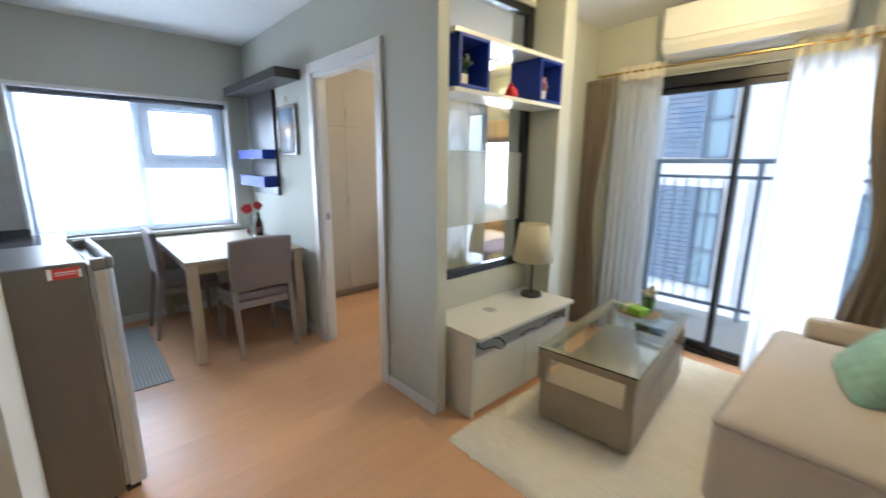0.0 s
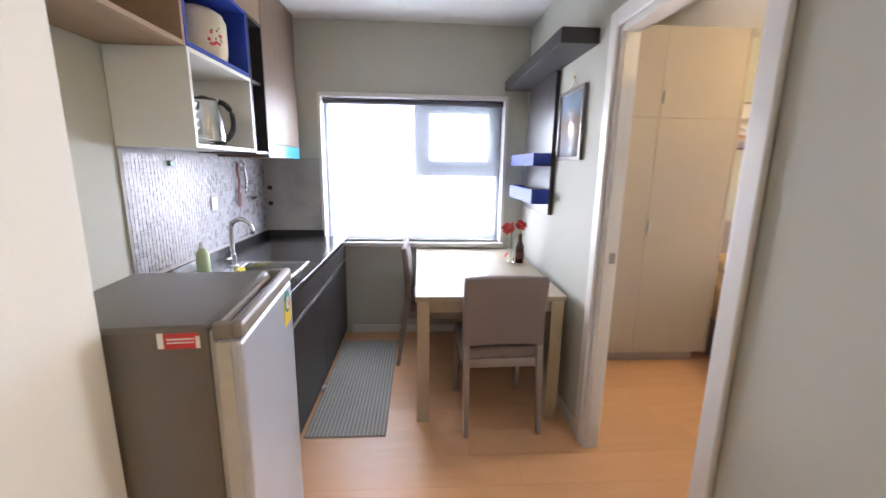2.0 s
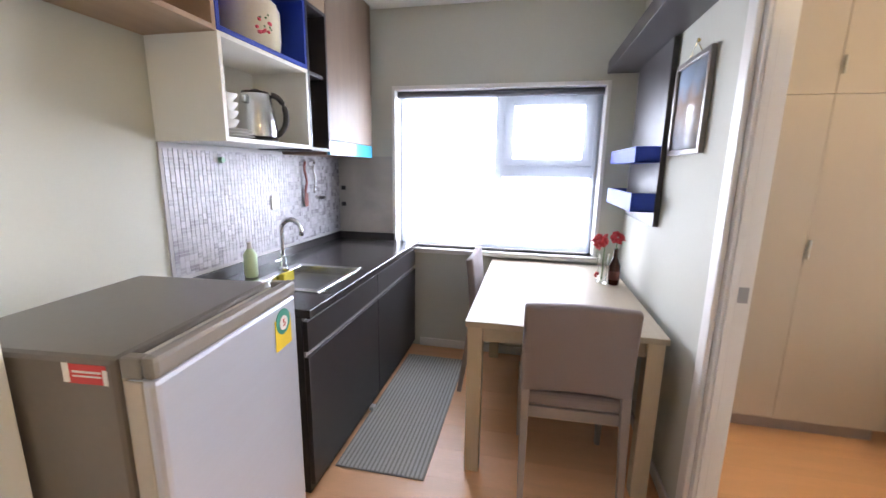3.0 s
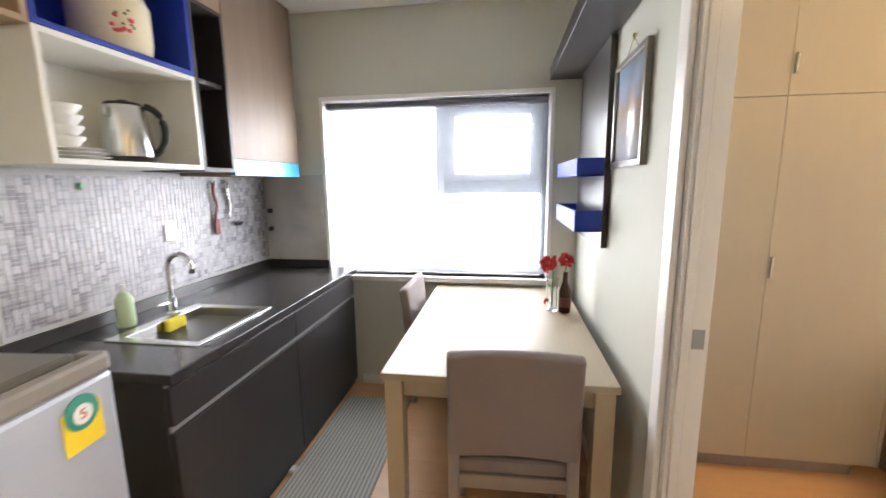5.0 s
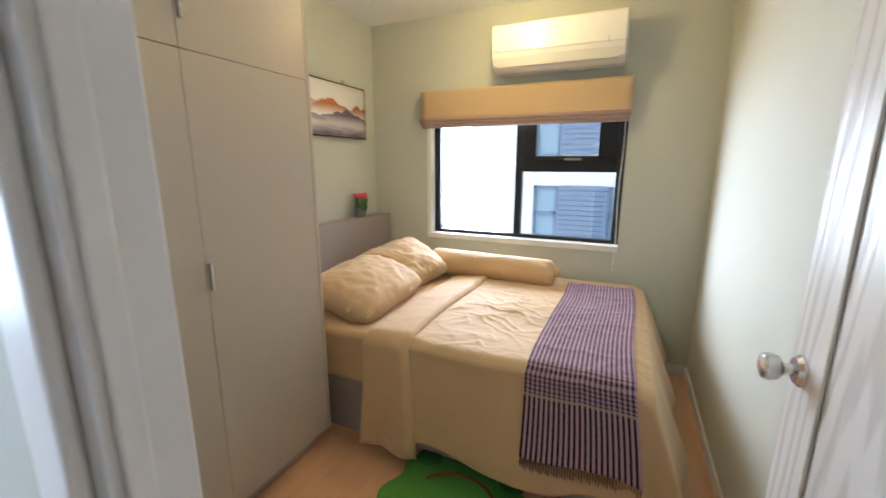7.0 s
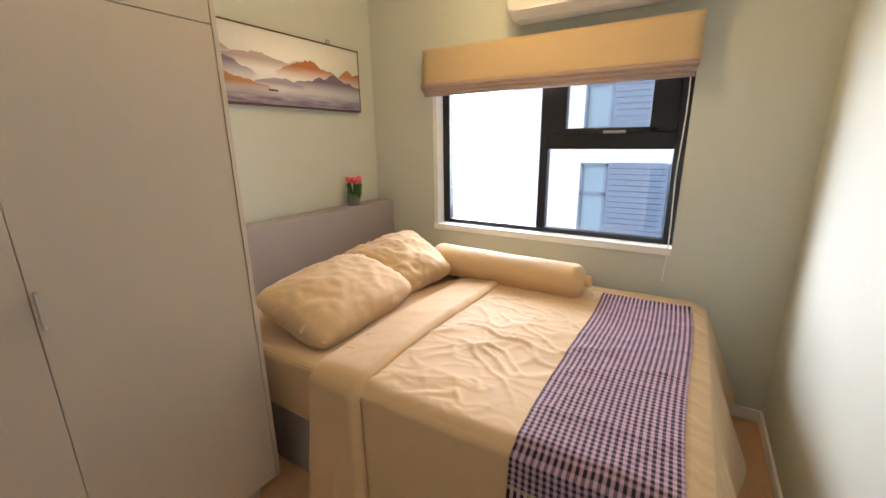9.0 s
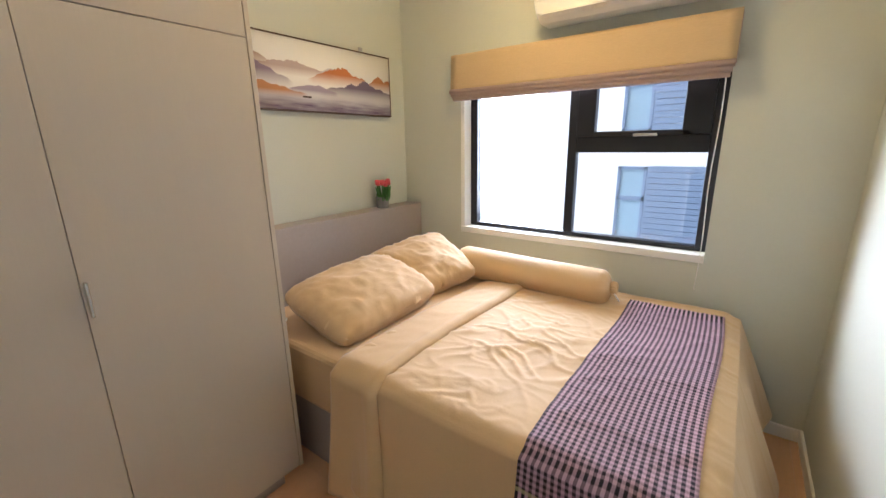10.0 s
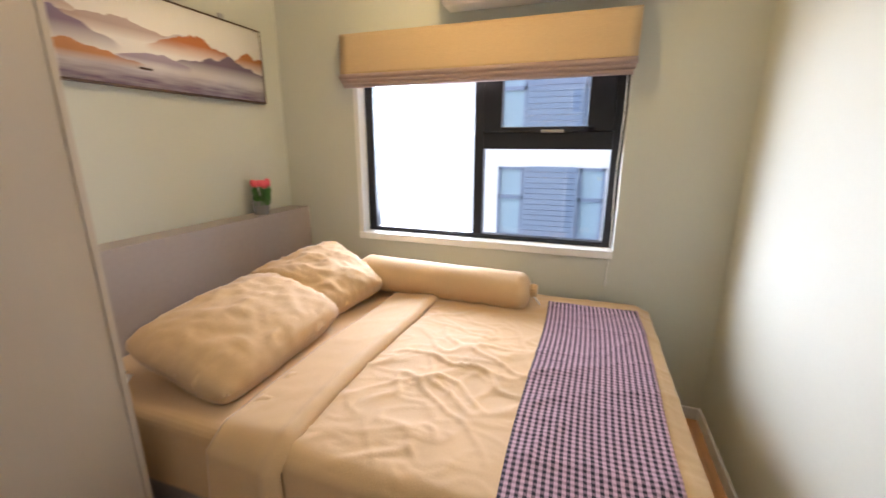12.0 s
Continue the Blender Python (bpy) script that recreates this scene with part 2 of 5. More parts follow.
def door_grain():
    """White paint over a pressed cathedral wood grain."""
    m, nodes, links, bsdf = material("white_grained_door_skin")
    coord, mapping, wave, ramp, b = nodes.new("ShaderNodeTexCoord"), nodes.new("ShaderNodeMapping"), nodes.new("ShaderNodeTexWave"), nodes.new("ShaderNodeValToRGB"), nodes.new("ShaderNodeBump")
    mapping.inputs["Scale"].default_value, mapping.inputs["Location"].default_value = (1, 1, 0.13), (0, -3.75, 0)
    wave.wave_type, wave.rings_direction = "RINGS", "X"
    for key, value in (("Scale", 9), ("Distortion", 5), ("Detail", 4), ("Detail Scale", 2.2)):
        wave.inputs[key].default_value = value
    ramp.color_ramp.elements[0].color, ramp.color_ramp.elements[1].color = (0.62, 0.60, 0.57, 1), (0.78, 0.77, 0.74, 1)
    ramp.color_ramp.elements[1].position = 0.55
    b.inputs["Strength"].default_value, b.inputs["Distance"].default_value = 0.35, 0.002
    links.new(coord.outputs["Object"], mapping.inputs[0])
    links.new(mapping.outputs[0], wave.inputs["Vector"])
    links.new(wave.outputs["Fac"], ramp.inputs[0])
    links.new(wave.outputs["Fac"], b.inputs["Height"])
    links.new(ramp.outputs[0], bsdf.inputs["Base Color"])
    links.new(b.outputs[0], bsdf.inputs["Normal"])
    bsdf.inputs["Roughness"].default_value = 0.3
    return m


DOOR_SKIN = door_grain()


def marble():
    m, nodes, links, bsdf = material("grey_marble")
    coord, wave, ramp = nodes.new("ShaderNodeTexCoord"), nodes.new("ShaderNodeTexNoise"), nodes.new("ShaderNodeValToRGB")
    wave.inputs["Scale"].default_value, wave.inputs["Detail"].default_value, wave.inputs["Distortion"].default_value = 2.6, 7, 0.6
    ramp.color_ramp.elements[0].position, ramp.color_ramp.elements[0].color = 0.30, (0.40, 0.385, 0.36, 1)
    ramp.color_ramp.elements[1].position, ramp.color_ramp.elements[1].color = 0.70, (0.60, 0.58, 0.53, 1)
    links.new(coord.outputs["Object"], wave.inputs["Vector"])
    links.new(wave.outputs["Fac"], ramp.inputs[0])
    links.new(ramp.outputs[0], bsdf.inputs["Base Color"])
    bsdf.inputs["Roughness"].default_value = 0.25
    return m


def mosaic(step):
    """Glass mosaic: each piece its own grey."""
    m, nodes, links, bsdf = material("grey_glass_mosaic")
    coord, snap, add = nodes.new("ShaderNodeTexCoord"), nodes.new("ShaderNodeVectorMath"), nodes.new("ShaderNodeVectorMath")
    add.operation, add.inputs[1].default_value = "ADD", (step / 2, 0, step / 2)
    snap.operation, snap.inputs[1].default_value = "SNAP", (step, 10, step)
    dice, ramp, rough = nodes.new("ShaderNodeTexWhiteNoise"), nodes.new("ShaderNodeValToRGB"), nodes.new("ShaderNodeMath")
    ramp.color_ramp.elements[0].color, ramp.color_ramp.elements[1].color = (0.26, 0.25, 0.265, 1), (0.54, 0.53, 0.56, 1)
    rough.operation, rough.inputs[1].default_value, rough.inputs[2].default_value = "MULTIPLY_ADD", 0.25, 0.24
    links.new(coord.outputs["Object"], add.inputs[0])
    links.new(add.outputs[0], snap.inputs[0])
    links.new(snap.outputs[0], dice.inputs["Vector"])
    links.new(dice.outputs["Value"], ramp.inputs[0])
    links.new(dice.outputs["Value"], rough.inputs[0])
    links.new(ramp.outputs[0], bsdf.inputs["Base Color"])
    links.new(rough.outputs[0], bsdf.inputs["Roughness"])
    return m


def woven():
    """Purple and black check: stripes along the cloth, cut across by pale picks on top of the bed."""
    m, nodes, links, bsdf = material("purple_black_check_cloth")
    uv, sep = nodes.new("ShaderNodeUVMap"), nodes.new("ShaderNodeSeparateXYZ")
    links.new(uv.outputs[0], sep.inputs[0])

    def calc(op, a, b=None, c=None):
        n = nodes.new("ShaderNodeMath")
        n.operation = op
        for i, v in enumerate((a, b, c)):
            if v is None:
                continue
            if isinstance(v, (int, float)):
                n.inputs[i].default_value = v
            else:
                links.new(v, n.inputs[i])
        return n.outputs[0]

    stripe = calc("GREATER_THAN", calc("FRACT", calc("MULTIPLY", sep.outputs[0], 22.0)), 0.5)
    along = calc("GREATER_THAN", calc("FRACT", calc("MULTIPLY", sep.outputs[1], 58.0)), 0.5)
    body = calc("MULTIPLY", calc("GREATER_THAN", sep.outputs[1], 0.08), calc("LESS_THAN", sep.outputs[1], 1.33))
    half = calc("MULTIPLY", calc("SUBTRACT", 1.0, along), body)
    pale = calc("MULTIPLY", stripe, calc("SUBTRACT", 1.0, calc("MULTIPLY", calc("MULTIPLY", along, body), 0.38)))
    across = calc("MAXIMUM", pale, calc("MULTIPLY", half, 0.28))
    mix1, mix2 = nodes.new("ShaderNodeMix"), nodes.new("ShaderNodeMix")
    for mix in (mix1, mix2):
        mix.data_type = "RGBA"
    mix1.inputs["A"].default_value, mix1.inputs["B"].default_value = (0.008, 0.005, 0.014, 1), (0.50, 0.325, 0.405, 1)
    links.new(across, mix1.inputs["Factor"])
    mix2.inputs["B"].default_value = (0.50, 0.33, 0.44, 1)
    links.new(mix1.outputs["Result"], mix2.inputs["A"])
    links.new(calc("MULTIPLY", half, 0.06), mix2.inputs["Factor"])
    line = calc("LESS_THAN", calc("ABSOLUTE", calc("SUBTRACT", sep.outputs[1], 1.33)), 0.006)
    mix3 = nodes.new("ShaderNodeMix")
    mix3.data_type = "RGBA"
    mix3.inputs["B"].default_value = (0.45, 0.42, 0.22, 1)
    links.new(mix2.outputs["Result"], mix3.inputs["A"])
    links.new(calc("MULTIPLY", line, 0.6), mix3.inputs["Factor"])
    links.new(mix3.outputs["Result"], bsdf.inputs["Base Color"])
    bsdf.inputs["Roughness"].default_value = 0.85
    weave, b = nodes.new("ShaderNodeTexNoise"), nodes.new("ShaderNodeBump")
    weave.inputs["Scale"].default_value = 300
    b.inputs["Strength"].default_value, b.inputs["Distance"].default_value = 0.3, 0.002
    links.new(weave.outputs["Fac"], b.inputs["Height"])
    links.new(b.outputs[0], bsdf.inputs["Normal"])
    return m


def painted_landscape():
    """A misty lake with purple and orange hills, in ink and wash. The canvas runs from 0 to 1 in both directions."""
    m, nodes, links, bsdf = material("landscape_canvas")
    uv, sep = nodes.new("ShaderNodeUVMap"), nodes.new("ShaderNodeSeparateXYZ")
    links.new(uv.outputs[0], sep.inputs[0])

    def calc(op, a, b=None, c=None):
        n = nodes.new("ShaderNodeMath")
        n.operation = op
        for i, v in enumerate((a, b, c)):
            if v is None:
                continue
            if isinstance(v, (int, float)):
                n.inputs[i].default_value = v
            else:
                links.new(v, n.inputs[i])
        return n.outputs[0]

    u, v = sep.outputs[0], sep.outputs[1]
    colour = None
    base = nodes.new("ShaderNodeRGB")
    base.outputs[0].default_value = (0.87, 0.84, 0.80, 1)
    colour = base.outputs[0]
    # hills: centre, half width, foot, height, colour, seed
    hills = [(0.28, 0.30, 0.54, 0.16, (0.52, 0.40, 0.38), 3), (0.08, 0.10, 0.60, 0.22, (0.50, 0.36, 0.30), 9), (0.56, 0.09, 0.60, 0.08, (0.62, 0.56, 0.58), 5),
             (0.62, 0.24, 0.46, 0.26, (0.50, 0.17, 0.05), 1), (0.94, 0.16, 0.44, 0.24, (0.52, 0.20, 0.06), 7), (0.06, 0.24, 0.38, 0.28, (0.27, 0.20, 0.29), 2),
             (0.78, 0.34, 0.28, 0.25, (0.19, 0.135, 0.20), 4), (0.12, 0.26, 0.24, 0.12, (0.60, 0.28, 0.12), 6), (0.42, 0.16, 0.30, 0.09, (0.42, 0.34, 0.42), 8)]
    for cx, half, foot, high, rgb, seed in hills:
        rough = nodes.new("ShaderNodeTexNoise")
        rough.noise_dimensions = "1D"
        rough.inputs["Scale"].default_value, rough.inputs["Detail"].default_value = 11, 6
        links.new(calc("ADD", u, seed * 3.7), rough.inputs["W"])
        shape = calc("SUBTRACT", 1.0, calc("POWER", calc("MINIMUM", calc("ABSOLUTE", calc("DIVIDE", calc("SUBTRACT", u, cx), half)), 1.0), 1.4))
        ridge = calc("MULTIPLY_ADD", calc("MULTIPLY", shape, calc("MULTIPLY_ADD", rough.outputs["Fac"], 1.1, 0.35)), high, foot)
        inside = calc("LESS_THAN", v, ridge)
        fade = calc("MINIMUM", calc("MAXIMUM", calc("DIVIDE", calc("SUBTRACT", v, foot - 0.06), high * 0.75), 0.0), 1.0)
        mix = nodes.new("ShaderNodeMix")
        mix.data_type = "RGBA"
        mix.inputs["B"].default_value = (*rgb, 1)
        links.new(colour, mix.inputs["A"])
        links.new(calc("MULTIPLY", calc("MULTIPLY", inside, fade), calc("MINIMUM", calc("MULTIPLY", shape, 5.0), 1.0)), mix.inputs["Factor"])
        colour = mix.outputs["Result"]
    water = nodes.new("ShaderNodeTexNoise")
    water.inputs["Scale"].default_value, water.inputs["Detail"].default_value = 6, 4
    stretch = nodes.new("ShaderNodeMapping")
    stretch.inputs["Scale"].default_value = (1.0, 3.0, 1)
    links.new(uv.outputs[0], stretch.inputs[0])
    links.new(stretch.outputs[0], water.inputs["Vector"])
    low = calc("MINIMUM", calc("MAXIMUM", calc("DIVIDE", calc("SUBTRACT", 0.27, v), 0.2), 0.0), 1.0)
    mix = nodes.new("ShaderNodeMix")
    mix.data_type = "RGBA"
    mix.inputs["B"].default_value = (0.20, 0.12, 0.22, 1)
    links.new(colour, mix.inputs["A"])
    links.new(calc("MULTIPLY", low, calc("MULTIPLY_ADD", water.outputs["Fac"], 1.5, 0.0)), mix.inputs["Factor"])
    links.new(mix.outputs["Result"], bsdf.inputs["Base Color"])
    bsdf.inputs["Roughness"].default_value = 0.7
    return m


def washed_print(name, low, mid, high):
    m, nodes, links, bsdf = material(name)
    uv, sep, n, ramp = nodes.new("ShaderNodeUVMap"), nodes.new("ShaderNodeSeparateXYZ"), nodes.new("ShaderNodeTexNoise"), nodes.new("ShaderNodeValToRGB")
    n.inputs["Scale"].default_value, n.inputs["Detail"].default_value = 5, 5
    add = nodes.new("ShaderNodeMath")
    add.operation, add.inputs[1].default_value = "MULTIPLY_ADD", 0.4
    links.new(uv.outputs[0], sep.inputs[0])
    links.new(uv.outputs[0], n.inputs["Vector"])
    links.new(n.outputs["Fac"], add.inputs[0])
    links.new(sep.outputs[1], add.inputs[2])
    ramp.color_ramp.elements[0].position, ramp.color_ramp.elements[0].color = 0.30, (*low, 1)
    ramp.color_ramp.elements[1].position, ramp.color_ramp.elements[1].color = 0.98, (*high, 1)
    e = ramp.color_ramp.elements.new(0.75)
    e.color = (*mid, 1)
    links.new(add.outputs[0], ramp.inputs[0])
    links.new(ramp.outputs[0], bsdf.inputs["Base Color"])
    bsdf.inputs["Roughness"].default_value = 0.15
    return m


MARBLE = marble()
TILE_STEP = 0.024
MOSAIC = mosaic(TILE_STEP)
WOVEN = woven()
LANDSCAPE = painted_landscape()
PRINT = washed_print("blue_brown_print", (0.72, 0.76, 0.82), (0.60, 0.48, 0.40), (0.50, 0.63, 0.80))


# ---- building blocks ----
def mesh_object(name, bm, mat, parent=None, bevel=0.0, smooth=False, segments=2):
    me = bpy.data.meshes.new(name)
    bmesh.ops.recalc_face_normals(bm, faces=bm.faces[:])
    bm.to_mesh(me)
    bm.free()
    me.materials.append(mat)
    if smooth:
        me.polygons.foreach_set("use_smooth", [True] * len(me.polygons))
    ob = new(name, me)
    if bevel:
        mod = ob.modifiers.new("bevel", "BEVEL")
        mod.width, mod.segments, mod.limit_method = bevel, segments, "ANGLE"
    if parent is not None:
        ob.parent = parent
        ob.matrix_parent_inverse = world_of(parent).inverted()
    return ob


def world_of(ob):
    m = ob.matrix_basis.copy()
    if ob.parent is not None:
        m = world_of(ob.parent) @ ob.matrix_parent_inverse @ m
    return m


def add_box(bm, x0, x1, y0, y1, z0, z1, m=None):
    v = [bm.verts.new((x, y, z)) for x in (x0, x1) for y in (y0, y1) for z in (z0, z1)]
    for f in ((0, 1, 3, 2), (4, 6, 7, 5), (0, 4, 5, 1), (2, 3, 7, 6), (0, 2, 6, 4), (1, 5, 7, 3)):
        bm.faces.new([v[i] for i in f])
    if m is not None:
        bmesh.ops.transform(bm, matrix=m, verts=v)
    return v


def boxes(name, rows, mat, parent=None, bevel=0.003, m=None):
    bm = bmesh.new()
    for r in rows:
        add_box(bm, *r, m=m)
    return mesh_object(name, bm, mat, parent, bevel)


def box(name, x0, x1, y0, y1, z0, z1, mat, parent=None, bevel=0.003, m=None):
    return boxes(name, [(x0, x1, y0, y1, z0, z1)], mat, parent, bevel, m)


def thing(name, at, label, category, group="", turn=0):
    ob = new(name)
    ob.matrix_basis = pose(*at, 0, 0, turn)
    ob.empty_display_size = 0.1
    return tagged(ob, label, category, group)


def setting(ob, label="", category=""):
    return tagged(ob, label, category, kind="structure")


def lathe(name, profile, at, mat, parent=None, sides=28, smooth=True, axis="z"):
    """A turned shape: profile of (radius, height)."""
    bm = bmesh.new()
    rings = []
    for r, z in profile:
        ring = []
        for i in range(sides):
            a = 2 * math.pi * i / sides
            p = (r * math.cos(a), r * math.sin(a), z)
            if axis == "x":
                p = (z, p[0], p[1])
            elif axis == "y":
                p = (p[0], z, p[1])
            ring.append(bm.verts.new((at[0] + p[0], at[1] + p[1], at[2] + p[2])))
        rings.append(ring)
    for a, b in zip(rings, rings[1:]):
        for i in range(sides):
            bm.faces.new((a[i], a[(i + 1) % sides], b[(i + 1) % sides], b[i]))
    for ring in (rings[0], rings[-1]):
        bm.faces.new(ring)
    ob = mesh_object(name, bm, mat, parent, smooth=smooth)
    if smooth:
        mod = ob.modifiers.new("split", "EDGE_SPLIT")
        mod.split_angle = radians(40)
    return ob


def tube(name, points, radius, mat, parent=None, sides=10, cyclic=False):
    bm = bmesh.new()
    pts = [Vector(p) for p in points]
    rings = []
    for i, p in enumerate(pts):
        d = (pts[min(i + 1, len(pts) - 1)] - pts[max(i - 1, 0)]).normalized()
        side = d.cross(Vector((0, 0, 1)) if abs(d.z) < 0.9 else Vector((1, 0, 0))).normalized()
        up = side.cross(d)
        rings.append([bm.verts.new(p + radius * (math.cos(a) * side + math.sin(a) * up)) for a in (2 * math.pi * k / sides for k in range(sides))])
    for a, b in zip(rings, rings[1:]):
        for k in range(sides):
            bm.faces.new((a[k], a[(k + 1) % sides], b[(k + 1) % sides], b[k]))
    bm.faces.new(rings[0])
    bm.faces.new(rings[-1])
    return mesh_object(name, bm, mat, parent, smooth=True)


def sheet(name, nu, nv, f, mat, parent=None, thick=0.0, uv=None):
    """A grid surface f(u, v) with u, v from 0 to 1."""
    bm = bmesh.new()
    grid = [[bm.verts.new(f(i / nu, j / nv)) for j in range(nv + 1)] for i in range(nu + 1)]
    layer = bm.loops.layers.uv.new("UVMap")
    for i in range(nu):
        for j in range(nv):
            face = bm.faces.new((grid[i][j], grid[i + 1][j], grid[i + 1][j + 1], grid[i][j + 1]))
            for loop, (a, b) in zip(face.loops, ((i, j), (i + 1, j), (i + 1, j + 1), (i, j + 1))):
                loop[layer].uv = uv(a / nu, b / nv) if uv else (a / nu, b / nv)
    ob = mesh_object(name, bm, mat, parent, smooth=True)
    if thick:
        mod = ob.modifiers.new("thick", "SOLIDIFY")
        mod.thickness, mod.offset = thick, 0
    return ob


def wall_with_hole(name, along, a0, a1, c0, c1, z0, z1, hole, mat):
    """A wall that runs along x or y from a0 to a1, between the faces c0 and c1, with one opening (a, a, z, z)."""
    h0, h1, k0, k1 = hole
    rows = [(a0, h0, z0, z1), (h1, a1, z0, z1)]
    if k1 < z1:
        rows.append((h0, h1, k1, z1))
    if k0 > z0:
        rows.append((h0, h1, z0, k0))
    bm = bmesh.new()
    for p, q, r, s in rows:
        add_box(bm, *((p, q, c0, c1) if along == "x" else (c0, c1, p, q)), r, s)
    bmesh.ops.remove_doubles(bm, verts=bm.verts[:], dist=0.0005)
    return mesh_object(name, bm, mat)


# ---- the structure ----
H = 2.41            # ceiling
WEST, BEDWEST = -3.36, -3.41
DOORY, DOORN = 3.15, 3.22      # wall with the bedroom door
BEDE, LIVW = -1.03, -0.62      # wall between bedroom and living room
BEDN, LIVN = 5.872, 5.06
SOUTH, EAST = 1.11, 1.75

setting(boxes("floor", [(BEDWEST - 0.15, -0.84, SOUTH - 0.15, BEDN + 0.16, -0.12, -0.006), (-0.84, EAST + 0.15, -1.6, LIVN, -0.12, -0.006)], JOINT, bevel=0), "warm oak laminate floor")
setting(boxes("ceiling", [(BEDWEST - 0.15, -0.84, SOUTH - 0.15, BEDN + 0.16, H, H + 0.12), (-0.84, EAST + 0.15, -1.6, LIVN + 0.16, H, H + 0.12)], CEILING, bevel=0), "plain white painted ceiling")
# kitchen window wall
KW = (1.56, 2.985, 0.775, 1.895)
setting(wall_with_hole("wall_west_kitchen", "y", SOUTH - 0.15, DOORN, WEST - 0.2, WEST, 0, H, KW, PAINT), "sage grey painted wall")
setting(box("wall_west_bedroom", BEDWEST - 0.15, BEDWEST, DOORN, BEDN + 0.16, 0, H, PAINT, bevel=0), "sage green painted wall")
setting(box("wall_south_kitchen", WEST, -1.01, SOUTH - 0.15, SOUTH, 0, H, PAINT, bevel=0), "sage grey painted wall")
setting(box("wall_block_entry", -1.01, -0.57, -1.45, 1.61, 0, H, PAINT_LIT, bevel=0.004), "wall corner in paint lightened for window light")
setting(box("wall_south_entry", -0.57, EAST, -1.6, -1.45, 0, H, PAINT, bevel=0), "plain painted wall")
setting(box("wall_east", EAST, EAST + 0.15, -1.6, LIVN + 0.16, 0, H, PAINT, bevel=0), "plain painted wall")
DO = (-1.912, -1.12, 0, 1.965)
setting(wall_with_hole("wall_door", "x", WEST, LIVW, DOORY, DOORN, 0, H, DO, PAINT), "sage grey painted wall with a doorway")
BW = (-2.925, -1.515, 0.822, 1.80)
setting(wall_with_hole("wall_north_bedroom", "x", BEDWEST, BEDE + 0.12, BEDN, BEDN + 0.16, 0, H, BW, PAINT), "sage green painted wall with a window")
# partition to the living room, with the glazed recess
TW = (3.37, 4.20, 0.67, 2.36)
setting(wall_with_hole("wall_partition", "y", DOORN, BEDN, BEDE, -0.84, 0, H, TW, PAINT), "sage painted partition with an inside window")
setting(box("pillar_far", -0.84, LIVW, 4.20, 4.33, 0, H, PAINT, bevel=0.003), "sage painted pillar")
LD = (-0.52, 1.10, 0, 1.99)
setting(wall_with_hole("wall_north_living", "x", -0.84, EAST, LIVN, LIVN + 0.16, 0, H, LD, PAINT), "sage painted wall over a sliding door")
setting(box("balcony_side_wall", -0.86, -0.70, LIVN + 0.16, 6.25, 0, H, FACADE, bevel=0), "white balcony wall")
setting(box("balcony_floor", -0.70, EAST, LIVN, 6.25, -0.12, -0.03, CONCRETE, bevel=0), "pale tiled balcony floor")
setting(box("balcony_pier", 0.26, 0.62, 6.05, 6.25, -0.1, H + 0.2, FACADE, bevel=0), "white balcony pier")


def baseboard(name, rows):
    setting(boxes(name, rows, TRIM, bevel=0.004), "white painted baseboard")


baseboard("baseboard_kitchen", [(WEST, WEST + 0.012, 1.76, DOORY, 0, 0.065), (WEST + 0.012, -1.875, DOORY - 0.012, DOORY, 0, 0.065), (-1.055, LIVW, DOORY - 0.012, DOORY, 0, 0.065)])
baseboard("baseboard_bedroom", [(BEDE - 0.012, BEDE, DOORN, BEDN, 0, 0.065), (-1.5, BEDE - 0.012, BEDN - 0.012, BEDN, 0, 0.065)])
baseboard("baseboard_entry", [(-0.57, -0.558, -1.4, 1.61, 0, 0.065), (-1.01, -0.57, 1.61, 1.622, 0, 0.065)])


